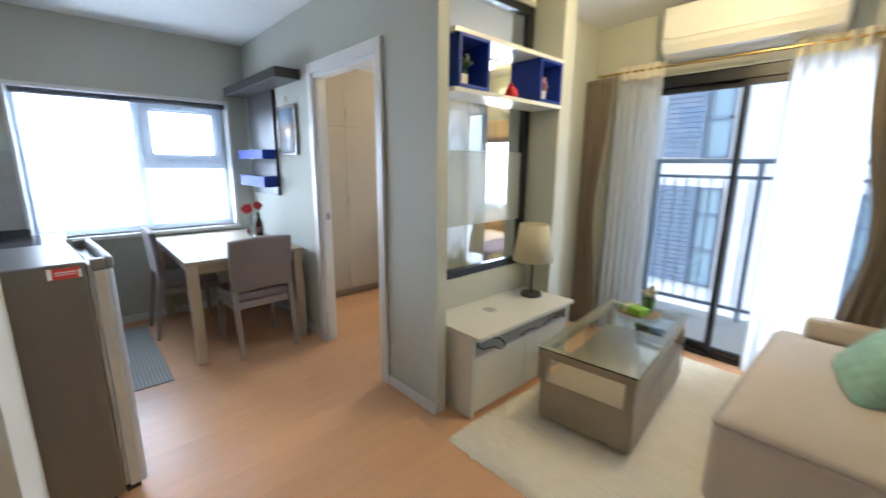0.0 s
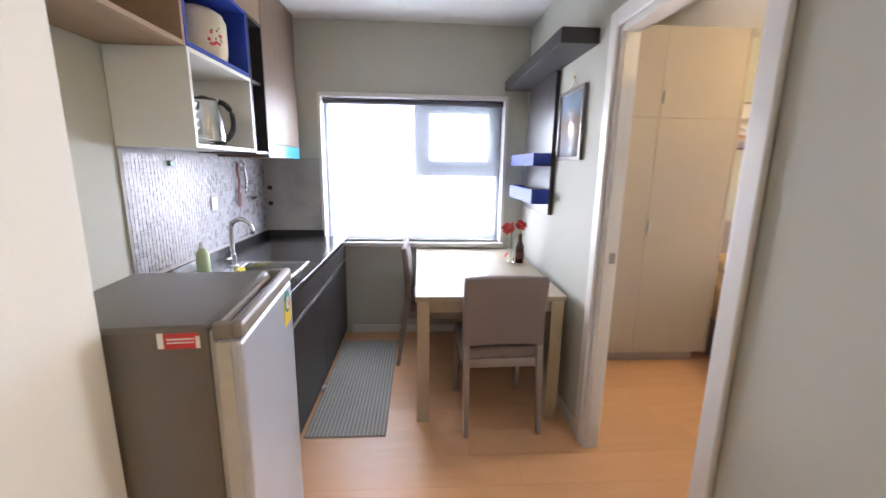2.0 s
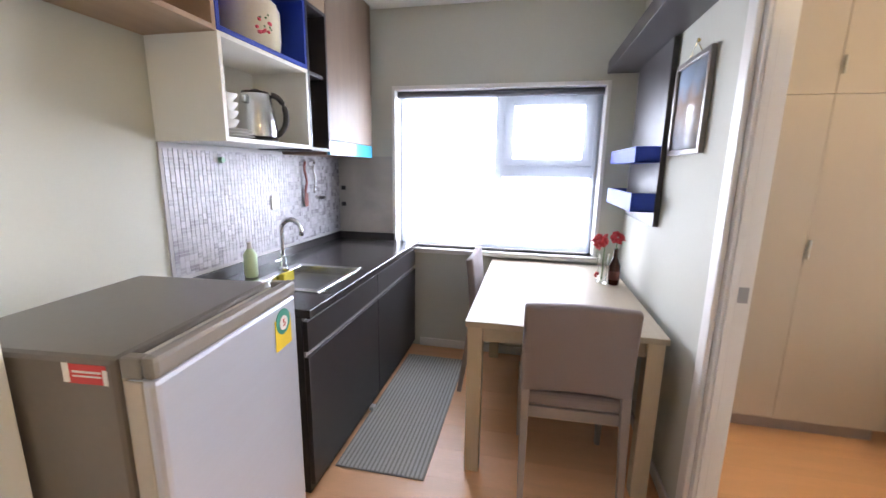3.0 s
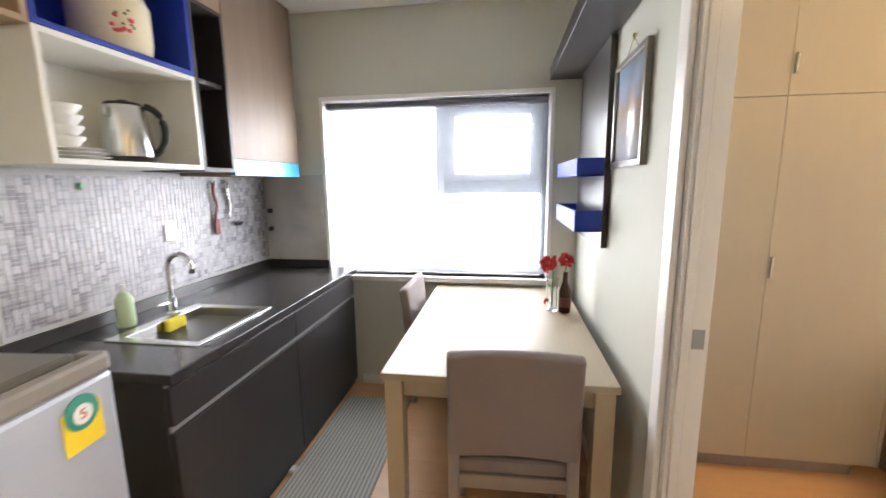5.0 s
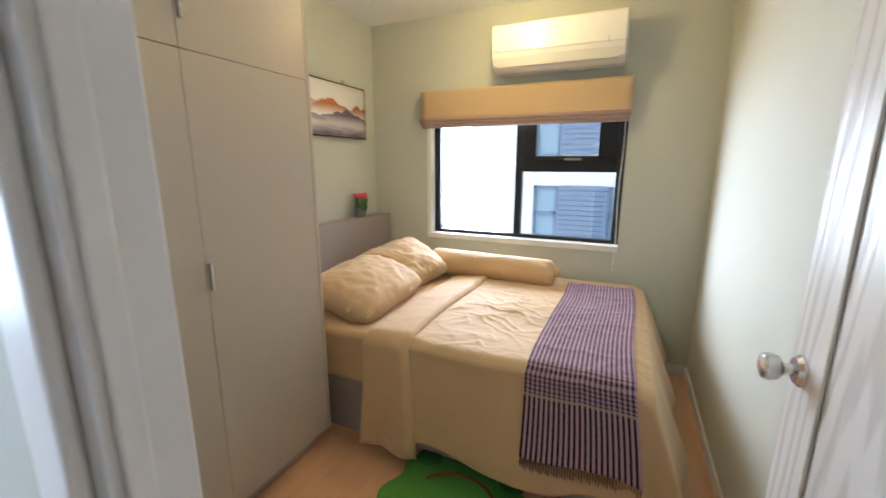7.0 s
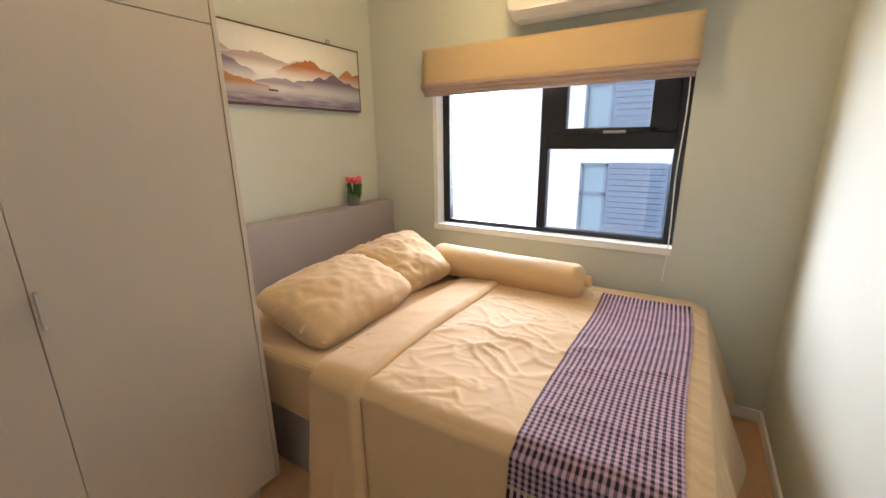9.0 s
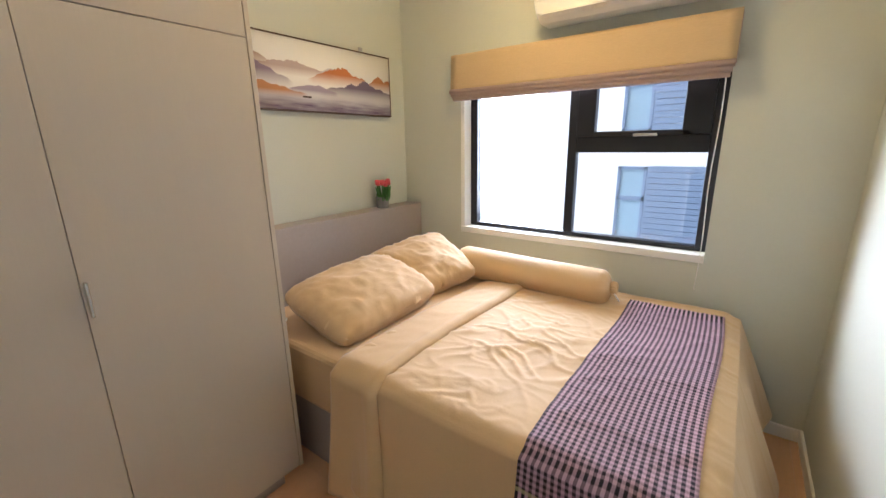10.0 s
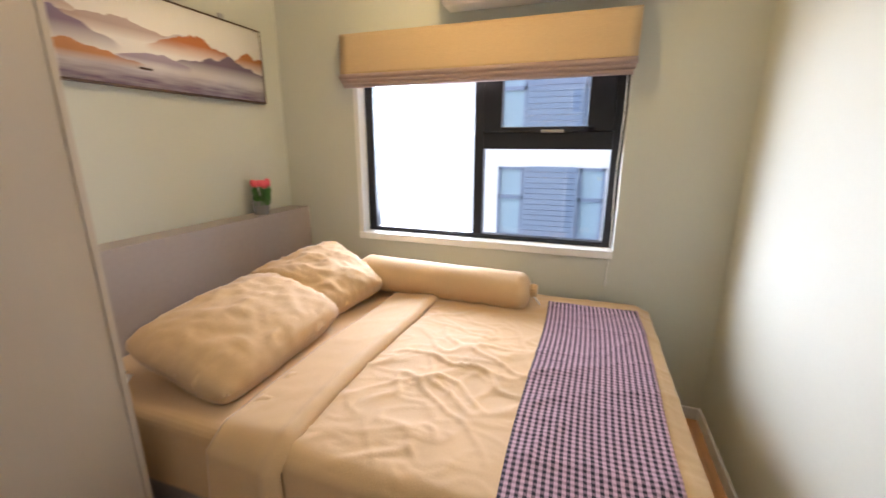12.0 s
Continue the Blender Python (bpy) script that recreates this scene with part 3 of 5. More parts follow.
# ---- windows and doors ----
def window_kitchen():
    w = new("window_1")
    w.matrix_basis = pose(WEST, 2.27, 0.775)
    setting(w, "aluminium kitchen window behind a lowered translucent blind", "window")
    y0, y1, z0, z1 = KW
    x0, x1 = WEST - 0.17, WEST - 0.12
    boxes("frame", [(x0, x1, y0, y0 + 0.05, z0, z1), (x0, x1, y1 - 0.05, y1, z0, z1), (x0, x1, y0 + 0.05, y1 - 0.05, z0, z0 + 0.05), (x0, x1, y0 + 0.05, y1 - 0.05, z1 - 0.05, z1),
                    (x0, x1, 2.27, 2.33, z0 + 0.05, z1 - 0.05), (x0, x1, 2.33, y1 - 0.05, 1.30, 1.38)], GREY_FRAME, w, 0.004)
    boxes("sash", [(x0 + 0.01, x1 + 0.012, 2.33, 2.40, 1.38, z1 - 0.05), (x0 + 0.01, x1 + 0.012, y1 - 0.12, y1 - 0.05, 1.38, z1 - 0.05),
                   (x0 + 0.01, x1 + 0.012, 2.40, y1 - 0.12, 1.38, 1.43), (x0 + 0.01, x1 + 0.012, 2.40, y1 - 0.12, z1 - 0.11, z1 - 0.05)], GREY_FRAME, w, 0.004)
    pane = box("pane", x0 + 0.02, x0 + 0.026, y0 + 0.05, y1 - 0.05, z0 + 0.05, z1 - 0.05, PANE, w, 0)
    pane.visible_shadow = False
    boxes("reveal_lining", [(WEST - 0.12, WEST + 0.012, y0 - 0.012, y0 + 0.012, z0, z1), (WEST - 0.12, WEST + 0.012, y1 - 0.012, y1 + 0.012, z0, z1),
                            (WEST - 0.12, WEST + 0.012, y0 - 0.012, y1 + 0.012, z1 - 0.012, z1 + 0.016)], TRIM, w, 0.003)
    box("sill", WEST - 0.12, WEST + 0.035, y0 - 0.02, y1 + 0.02, z0 - 0.035, z0, TRIM, w, 0.006)


def roller_blind():
    b = thing("roller_blind", (WEST - 0.05, 2.27, 1.85), "translucent white roller blind pulled down over the window", "blind")
    y0, y1 = KW[0] + 0.02, KW[1] - 0.02
    lathe("roller", [(0.022, y0), (0.022, y1)], (WEST - 0.04, 0, 1.858), surface("grey_blind_tube", (0.10, 0.10, 0.12), 0.6), b, 16, axis="y")
    sheet("cloth", 4, 20, lambda u, v: (WEST - 0.055 + 0.003 * math.sin(v * 9 + u * 3), y0 + 0.02 + u * (y1 - y0 - 0.04), 1.85 - v * 1.066), ROLLER, b)
    box("bottom_bar", WEST - 0.062, WEST - 0.048, y0 + 0.02, y1 - 0.02, 0.777, 0.79, WHITE_PLASTIC, b)


def window_bedroom():
    w = new("window_2")
    w.matrix_basis = pose(-2.22, BEDN, 0.81)
    setting(w, "black aluminium bedroom window with an awning sash", "window")
    x0, x1, z0, z1 = BW
    y0, y1 = BEDN + 0.07, BEDN + 0.12
    boxes("frame", [(x0 + 0.03, x0 + 0.08, y0, y1, z0 + 0.01, z1), (x1 - 0.05, x1 - 0.001, y0, y1, z0 + 0.01, z1), (x0 + 0.08, x1 - 0.05, y0, y1, z0 + 0.01, z0 + 0.035), (x0 + 0.08, x1 - 0.05, y0, y1, z1 - 0.05, z1),
                    (-2.245, -2.195, y0, y1, z0 + 0.035, z1 - 0.05), (-2.195, x1 - 0.05, y0, y1, 1.315, 1.40)], BLACK_FRAME, w, 0.003)
    boxes("sash", [(-2.195, -2.10, y0 - 0.012, y1 - 0.01, 1.40, z1 - 0.05), (x1 - 0.17, x1 - 0.05, y0 - 0.012, y1 - 0.01, 1.40, z1 - 0.05), (-2.10, x1 - 0.13, y0 - 0.012, y1 - 0.01, 1.40, 1.425)], BLACK_FRAME, w, 0.003)
    pane = box("pane", x0 + 0.08, x1 - 0.05, y0 + 0.02, y0 + 0.026, z0 + 0.035, z1 - 0.05, PANE, w, 0)
    pane.visible_shadow = False
    box("handle", -1.90, -1.79, y0 - 0.03, y0 - 0.012, 1.395, 1.41, GREY_PLASTIC, w)
    boxes("reveal_lining", [(x0, x0 + 0.03, BEDN - 0.004, y1, z0, z1)], TRIM, w, 0.002)
    box("sill", x0, x1, BEDN - 0.01, y1, z0 - 0.03, z0 + 0.01, TRIM, w, 0.004)


def roman_blind():
    b = thing("roman_blind", (-2.22, 5.83, 1.65), "tan linen roman blind drawn up in folds", "blind")
    x0, x1 = -2.94, -1.505
    sheet("cloth", 30, 12, lambda u, v: (x0 + u * (x1 - x0), 5.792 - 0.006 * math.sin(u * 5) * v - 0.012 * v, 1.888 - v * 0.200), TAN_BLIND, b, 0.006)
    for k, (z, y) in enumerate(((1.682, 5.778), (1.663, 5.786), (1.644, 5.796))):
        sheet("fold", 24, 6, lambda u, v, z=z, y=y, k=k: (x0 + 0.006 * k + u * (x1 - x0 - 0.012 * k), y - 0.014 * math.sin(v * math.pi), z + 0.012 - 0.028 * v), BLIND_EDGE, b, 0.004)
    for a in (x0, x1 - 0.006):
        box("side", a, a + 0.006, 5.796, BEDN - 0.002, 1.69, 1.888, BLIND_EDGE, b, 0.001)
    box("headrail", x0 + 0.006, x1 - 0.006, 5.80, BEDN - 0.002, 1.868, 1.888, WHITE_PLASTIC, b)
    tube("pull_cord", [(x1 - 0.03 + 0.004 * math.sin(i), BEDN - 0.03, 1.66 - i * 0.1) for i in range(11)], 0.0025, WHITE_PLASTIC, b, 6)


def window_partition():
    w = new("window_3")
    w.matrix_basis = pose(-0.9, 3.78, 0.67)
    setting(w, "black framed inside window to the bedroom", "window")
    y0, y1, z0, z1 = TW
    x0, x1 = -0.90, -0.85
    boxes("frame", [(x0, x1, y0, y0 + 0.045, z0, z1), (x0, x1, y1 - 0.05, y1, z0, z1), (x0, x1, y0 + 0.045, y1 - 0.05, z0, z0 + 0.05), (x0, x1, y0 + 0.045, y1 - 0.05, z1 - 0.05, z1)], BLACK_FRAME, w, 0.004)
    pane = box("pane", x0 + 0.022, x0 + 0.028, y0 + 0.045, y1 - 0.05, z0 + 0.05, z1 - 0.05, PANE, w, 0)
    pane.visible_shadow = False
    film = box("frosted_film", x0 + 0.029, x0 + 0.0295, y0 + 0.045, y1 - 0.05, 0.99, 1.445, FROST, w, 0)
    film.visible_shadow = False


def sliding_door():
    d = new("door_1")
    d.matrix_basis = pose(0.25, LIVN + 0.06, 0)
    setting(d, "black framed sliding glass balcony door", "sliding door")
    x0, x1, _, z1 = LD
    y = LIVN + 0.02
    boxes("frame", [(x0, x0 + 0.05, y, y + 0.1, 0, z1), (x1 - 0.05, x1, y, y + 0.1, 0, z1), (x0 + 0.05, x1 - 0.05, y, y + 0.1, z1 - 0.075, z1), (x0 + 0.05, x1 - 0.05, y, y + 0.1, -0.005, 0.03)], BLACK_FRAME, d, 0.004)
    for a, b, k in ((x0 + 0.05, 0.185, y + 0.055), (0.15, x1 - 0.05, y + 0.012)):
        leaf = boxes("leaf", [(a, a + 0.035, k, k + 0.035, 0.03, z1 - 0.075), (b - 0.035, b, k, k + 0.035, 0.03, z1 - 0.075),
                              (a + 0.035, b - 0.035, k, k + 0.035, 0.03, 0.075), (a + 0.035, b - 0.035, k, k + 0.035, z1 - 0.115, z1 - 0.075)], BLACK_FRAME, d, 0.003)
        pane = box("pane", a + 0.035, b - 0.035, k + 0.015, k + 0.02, 0.075, z1 - 0.115, PANE, leaf, 0)
        pane.visible_shadow = False
    box("latch", 0.157, 0.18, y - 0.02, y + 0.012, 0.93, 1.02, BLACK, d)


def bedroom_door():
    c = new("door_2")
    c.matrix_basis = pose(-1.465, DOORY, 0)
    setting(c, "white painted door frame with the door standing open inwards", "door")
    x0, x1, _, z1 = DO
    boxes("jamb", [(x0 - 0.002, x0 + 0.03, DOORY - 0.004, DOORN + 0.004, 0, z1), (x1 - 0.03, x1 + 0.002, DOORY - 0.004, DOORN + 0.004, 0, z1), (x0 + 0.03, x1 - 0.03, DOORY - 0.004, DOORN + 0.004, z1 - 0.03, z1 + 0.002)], TRIM, c, 0.003)
    boxes("casing", [(x0 - 0.06, x0 + 0.006, DOORY - 0.022, DOORY - 0.004, 0, z1 + 0.065), (x1 - 0.006, x1 + 0.06, DOORY - 0.022, DOORY - 0.004, 0, z1 + 0.065),
                     (x0 + 0.006, x1 - 0.006, DOORY - 0.022, DOORY - 0.004, z1 - 0.006, z1 + 0.065)], TRIM, c, 0.006)
    boxes("stop", [(x0 + 0.03, x0 + 0.038, DOORY + 0.005, DOORY + 0.030, 0, z1 - 0.03), (x1 - 0.045, x1 - 0.03, DOORY + 0.03, DOORY + 0.055, 0, z1 - 0.03)], TRIM, c, 0.003)
    box("strike_plate", x0 + 0.03, x0 + 0.0325, DOORY + 0.034, DOORY + 0.062, 0.955, 1.005, GREY_PLASTIC, c, 0)
    # the leaf stands at a right angle, close to the partition
    lx = -1.130
    leaf = box("leaf", lx, lx + 0.038, DOORN + 0.012, 4.045, 0.008, z1 - 0.035, DOOR_SKIN, c, 0.003)
    for p, q in ((0.12, 0.52), (0.66, 1.84)):
        y0, y1 = 3.38, 3.915
        boxes("moulding", [(lx - 0.007, lx, y0, y0 + 0.035, p, q), (lx - 0.007, lx, y1 - 0.035, y1, p, q), (lx - 0.007, lx, y0 + 0.035, y1 - 0.035, p, p + 0.035), (lx - 0.007, lx, y0 + 0.035, y1 - 0.035, q - 0.035, q)], TRIM, leaf, 0.005)
    lathe("rose", [(0.033, 0), (0.033, -0.006), (0.026, -0.014)], (lx, 3.985, 0.955), CHROME, leaf, 24, axis="x")
    lathe("knob", [(0.012, -0.01), (0.012, -0.032), (0.024, -0.040), (0.029, -0.055), (0.026, -0.068), (0.012, -0.073)], (lx, 3.985, 0.955), STEEL, leaf, 24, axis="x")


window_kitchen()
roller_blind()
window_bedroom()
roman_blind()
window_partition()
sliding_door()
bedroom_door()


# ---- outside ----
def railing():
    r = thing("balcony_railing", (0.0, 6.15, -0.03), "dark grey metal balcony railing with thin uprights", "railing")
    for a, b in ((-0.70, 0.26), (0.62, EAST)):
        box("rail", a, b, 6.12, 6.17, 1.39, 1.43, LOUVRE, r, 0.004)
        box("rail", a, b, 6.13, 6.16, 1.255, 1.285, LOUVRE, r, 0.004)
        box("rail", a, b, 6.13, 6.16, 0.07, 0.10, LOUVRE, r, 0.004)
    for x in (-0.70, 0.12, 0.98):
        box("post", x, x + 0.04, 6.125, 6.165, -0.03, 1.39, LOUVRE, r, 0.004)
    for i in range(24):
        if not 7 < i < 13:
            box("baluster", -0.62 + i * 0.1, -0.608 + i * 0.1, 6.14, 6.152, 0.10, 1.255, LOUVRE, r, 0)


def neighbour():
    h = thing("apartment_building", (-1.0, 12.2, -9), "white rendered apartment block with blue-grey louvre panels", "building")
    box("wall", -4.7, 9.0, 11.6, 18.6, -9.0, 14.0, FACADE, h, 0)
    for floor in range(-4, 5):
        z = -1.17 + floor * 2.7
        for cx in (-2.29, 1.6, 5.5):
            boxes("louvre_panel", [(cx - 0.49, cx - 0.45, 11.50, 11.6, z, z + 2.1), (cx + 0.45, cx + 0.49, 11.50, 11.6, z, z + 2.1)]
                  + [(cx - 0.45, cx + 0.45, 11.50, 11.585, z + 0.02 + k * 0.1, z + 0.112 + k * 0.1) for k in range(21)], LOUVRE, h, 0)
            for a, b in ((cx - 0.98, cx - 0.50), (cx + 0.50, cx + 0.94)):
                w = boxes("window_frame", [(a, a + 0.05, 11.53, 11.6, z, z + 2.1), (b - 0.05, b, 11.53, 11.6, z, z + 2.1), (a, b, 11.53, 11.6, z, z + 0.05), (a, b, 11.53, 11.6, z + 2.05, z + 2.1),
                                           (a, b, 11.53, 11.6, z + 0.75, z + 0.82), (a, b, 11.53, 11.6, z + 1.5, z + 1.57)], LOUVRE, h, 0)
                box("window_glass", a + 0.05, b - 0.05, 11.57, 11.595, z + 0.05, z + 2.05, FACADE_GLASS, w, 0)


railing()
neighbour()
setting(box("ground", -400, 400, -300, 400, -9.2, -9.0, TERRAIN, bevel=0), "pale town ground far below")
bd = bmesh.new()
add_box(bd, -90, -88, -80, 92, -9, 50)
add_box(bd, -88, 60, 90, 92, -9, 50)
setting(mesh_object("backdrop", bd, SKY_GLOW), "bright hazy sky in the distance")


# ---- kitchen ----
def counter():
    c = thing("kitchen_counter", (-2.6, 1.45, 0), "charcoal base cabinets with a black granite top", "kitchen counter")
    x0, x1, top = WEST + 0.004, -1.83, 0.82
    box("body", x0, x1, SOUTH + 0.004, 1.70, 0.0, top - 0.035, DARK_CABINET, c, 0.002)
    sx0, sx1, sy0, sy1 = -2.46, -2.03, 1.30, 1.66
    boxes("worktop", [(x0, sx0, SOUTH + 0.004, 1.745, top - 0.035, top), (sx1, x1 + 0.012, SOUTH + 0.004, 1.745, top - 0.035, top), (sx0, sx1, SOUTH + 0.004, sy0, top - 0.035, top), (sx0, sx1, sy1, 1.745, top - 0.035, top)], COUNTER, c, 0.003)
    boxes("upstand", [(x0, x1, SOUTH + 0.004, SOUTH + 0.022, top, top + 0.05), (x0, x0 + 0.018, SOUTH + 0.022, 1.56, top, top + 0.05)], COUNTER, c, 0.002)
    for a, b in ((-2.58, -1.835), (WEST + 0.008, -2.585)):
        box("drawer_front", a, b, 1.70, 1.72, 0.64, 0.765, DARK_CABINET, c, 0.002)
        box("door_front", a, b, 1.70, 1.72, 0.04, 0.615, DARK_CABINET, c, 0.002)
    boxes("grip_strip", [(x0 + 0.01, x1 - 0.004, 1.70, 1.709, 0.768, 0.782), (x0 + 0.01, x1 - 0.004, 1.70, 1.709, 0.618, 0.636)], GREY_PLASTIC, c, 0.001)


def sink():
    s = thing("kitchen_sink", (-2.19, 1.48, 0.82), "stainless steel inset sink with a wide rim", "sink")
    x0, x1, y0, y1, z = -2.47, -2.02, 1.29, 1.67, 0.822
    boxes("rim", [(x0, x0 + 0.035, y0, y1, z - 0.002, z + 0.004), (x1 - 0.035, x1, y0, y1, z - 0.002, z + 0.004), (x0 + 0.035, x1 - 0.035, y0, y0 + 0.05, z - 0.002, z + 0.004), (x0 + 0.035, x1 - 0.035, y1 - 0.025, y1, z - 0.002, z + 0.004)], STEEL, s, 0.002)
    a, b, c, d = x0 + 0.035, x1 - 0.035, y0 + 0.05, y1 - 0.025
    boxes("bowl", [(a, a + 0.002, c, d, z - 0.16, z), (b - 0.002, b, c, d, z - 0.16, z), (a, b, c, c + 0.002, z - 0.16, z), (a, b, d - 0.002, d, z - 0.16, z), (a, b, c, d, z - 0.162, z - 0.158)], STEEL, s, 0)
    lathe("drain", [(0.03, 0), (0.026, 0.004)], (-2.24, 1.48, z - 0.158), CHROME, s, 20)


def tap():
    t = thing("kitchen_tap", (-2.31, 1.29, 0.826), "chrome swan-neck mixer tap", "tap")
    x, y, z = -2.31, 1.315, 0.826
    lathe("base", [(0.024, 0), (0.024, 0.012), (0.017, 0.02), (0.017, 0.075)], (x, y, z), CHROME, t, 20)
    pts = [(x, y, z + 0.07 + i * 0.02) for i in range(8)] + [(x, y + 0.055 - 0.055 * math.cos(a), z + 0.21 + 0.055 * math.sin(a)) for a in (math.pi * k / 10 for k in range(1, 11))] + [(x, y + 0.11, z + 0.185)]
    tube("spout", pts, 0.0115, CHROME, t, 12)
    box("lever", x + 0.012, x + 0.07, y - 0.006, y + 0.006, z + 0.055, z + 0.066, CHROME, t, 0.003)


def small_kitchen():
    s = thing("soap_bottle", (-2.18, 1.225, 0.82), "pale green washing-up liquid bottle", "bottle")
    lathe("bottle", [(0.028, 0), (0.031, 0.01), (0.031, 0.11), (0.016, 0.135), (0.012, 0.14)], (-2.18, 1.225, 0.8205), SOAP, s, 20)
    lathe("cap", [(0.012, 0.14), (0.010, 0.17)], (-2.18, 1.225, 0.8205), WHITE_PLASTIC, s, 16)
    tagged(box("sponge", -2.31, -2.22, 1.345, 1.375, 0.766, 0.83, SPONGE, None, 0.006), "yellow washing-up sponge at the sink", "sponge")
    for k, (x, mat, lab) in enumerate(((-2.86, surface("dark_red_wood", (0.20, 0.035, 0.02), 0.5), "dark red wooden spatula hanging on the tiles"), (-2.97, STEEL, "steel ladle hanging on the tiles"))):
        sp = thing("spatula" if k == 0 else "ladle", (x, SOUTH + 0.02, 1.38), lab, "utensil")
        tube("handle", [(x + 0.01 * math.sin(i), SOUTH + 0.03, 1.38 - i * 0.025) for i in range(9)], 0.008, mat, sp, 8)
        if k == 0:
            box("blade", x - 0.018, x + 0.018, SOUTH + 0.024, SOUTH + 0.034, 1.10, 1.185, mat, sp, 0.004)
        else:
            lathe("bowl", [(0.008, -0.016), (0.03, -0.008), (0.04, 0.01), (0.036, 0.01), (0.02, -0.006)], (x - 0.01, SOUTH + 0.06, 1.15), mat, sp, 20)
        lathe("hook", [(0.008, 0.008), (0.008, 0.03)], (x, SOUTH + 0.002, 1.388), CHROME, sp, 10, axis="y")
    o = thing("wall_socket", (-2.55, SOUTH, 1.15), "white socket plate on the tiles", "socket")
    box("plate", -2.585, -2.515, SOUTH + 0.012, SOUTH + 0.02, 1.11, 1.19, WHITE_PLASTIC, o, 0.003)
    for z in (1.2, 1.08):
        c = thing("black_clip", (WEST + 0.02, 1.16, z), "small black clip at the marble edge", "clip")
        box("clip", WEST + 0.013, WEST + 0.03, 1.15, 1.18, z - 0.015, z + 0.015, BLACK, c, 0.002)
    h = thing("wall_hook", (-2.16, SOUTH + 0.02, 1.375), "small green hook stuck on the tiles", "hook")
    lathe("hook", [(0.014, 0.012), (0.012, 0.03)], (-2.16, SOUTH, 1.375), surface("green_plastic", (0.2, 0.4, 0.25), 0.4), h, 12, axis="y")


def fridge():
    f = thing("small_fridge", (-1.29, 1.6, 0), "taupe single-door fridge with a silver front", "fridge")
    x0, x1, y0, y1, z1 = -1.54, -1.02, 1.36, 1.80, 1.01
    box("body", x0, x1, y0, y1, 0.03, z1, FRIDGE_BODY, f, 0.012)
    boxes("foot", [(x0 + 0.03, x0 + 0.08, y0 + 0.03, y0 + 0.08, 0, 0.03), (x1 - 0.08, x1 - 0.03, y0 + 0.03, y0 + 0.08, 0, 0.03), (x0 + 0.03, x0 + 0.08, y1 - 0.08, y1 - 0.03, 0, 0.03), (x1 - 0.08, x1 - 0.03, y1 - 0.08, y1 - 0.03, 0, 0.03)], BLACK, f, 0)
    box("gasket", x0 + 0.008, x1 - 0.008, y1, y1 + 0.012, 0.06, z1 - 0.015, GASKET, f, 0.002)
    box("door", x0, x1, y1 + 0.012, y1 + 0.075, 0.05, z1 - 0.036, FRIDGE_DOOR, f, 0.012, None)
    box("door_edge", x1 - 0.004, x1 + 0.003, y1 + 0.014, y1 + 0.05, 0.055, z1 - 0.04, GASKET, f, 0.003)
    box("door_top", x0, x1 + 0.003, y1 + 0.048, y1 + 0.079, z1 - 0.037, z1 + 0.010, FRIDGE_TRIM, f, 0.012)
    boxes("grip", [(x0 + 0.025, x1 - 0.025, y1 + 0.008, y1 + 0.048, z1 - 0.036, z1 - 0.026)], BLACK, f, 0)
    boxes("door_top_end", [(x1 - 0.025, x1 + 0.003, y1 + 0.010, y1 + 0.052, z1 - 0.036, z1 + 0.006), (x0, x0 + 0.025, y1 + 0.010, y1 + 0.052, z1 - 0.036, z1 + 0.006)], FRIDGE_TRIM, f, 0.006)
    boxes("hinge", [(x1 - 0.05, x1 - 0.005, y1 + 0.0, y1 + 0.05, 0.03, 0.05)], BLACK, f, 0.002)
    tagged(box("red_sticker", x1, x1 + 0.0015, 1.70, 1.78, z1 - 0.052, z1 - 0.014, RED_LABEL, f, 0), "red and white sticker")
    boxes("sticker_bar", [(x1 + 0.0015, x1 + 0.0025, 1.712, 1.77, z1 - 0.030, z1 - 0.026), (x1 + 0.0015, x1 + 0.0025, 1.712, 1.77, z1 - 0.038, z1 - 0.035), (x1 + 0.0015, x1 + 0.0025, 1.692, 1.705, z1 - 0.050, z1 - 0.012), (x1 + 0.0015, x1 + 0.0025, 1.774, 1.783, z1 - 0.052, z1 - 0.022)], WHITE_LABEL, f, 0)
    tagged(box("energy_label", x0 + 0.04, x0 + 0.125, y1 + 0.0755, y1 + 0.077, z1 - 0.170, z1 - 0.080, YELLOW_LABEL, f, 0), "yellow energy label")
    lathe("label_arc", [(0.037, 0.0755), (0.037, 0.078)], (x0 + 0.0825, y1, z1 - 0.092), GREEN_LABEL, f, 24, axis="y")
    lathe("label_dial", [(0.021, 0.078), (0.021, 0.0795)], (x0 + 0.0825, y1, z1 - 0.096), WHITE_LABEL, f, 24, axis="y")
    cu = bpy.data.curves.new("figure", "FONT")
    cu.body, cu.size, cu.extrude, cu.align_x, cu.align_y = "5", 0.03, 0.0006, "CENTER", "CENTER"
    n = new("figure", cu)
    cu.materials.append(RED_LABEL)
    n.parent = f
    n.matrix_parent_inverse = world_of(f).inverted()
    f.matrix_basis = pose(-1.29, 1.6, 0, 0, 0, 5)
    n.matrix_basis = pose(x0 + 0.0825, y1 + 0.0805, z1 - 0.096, 90, 0, 180)


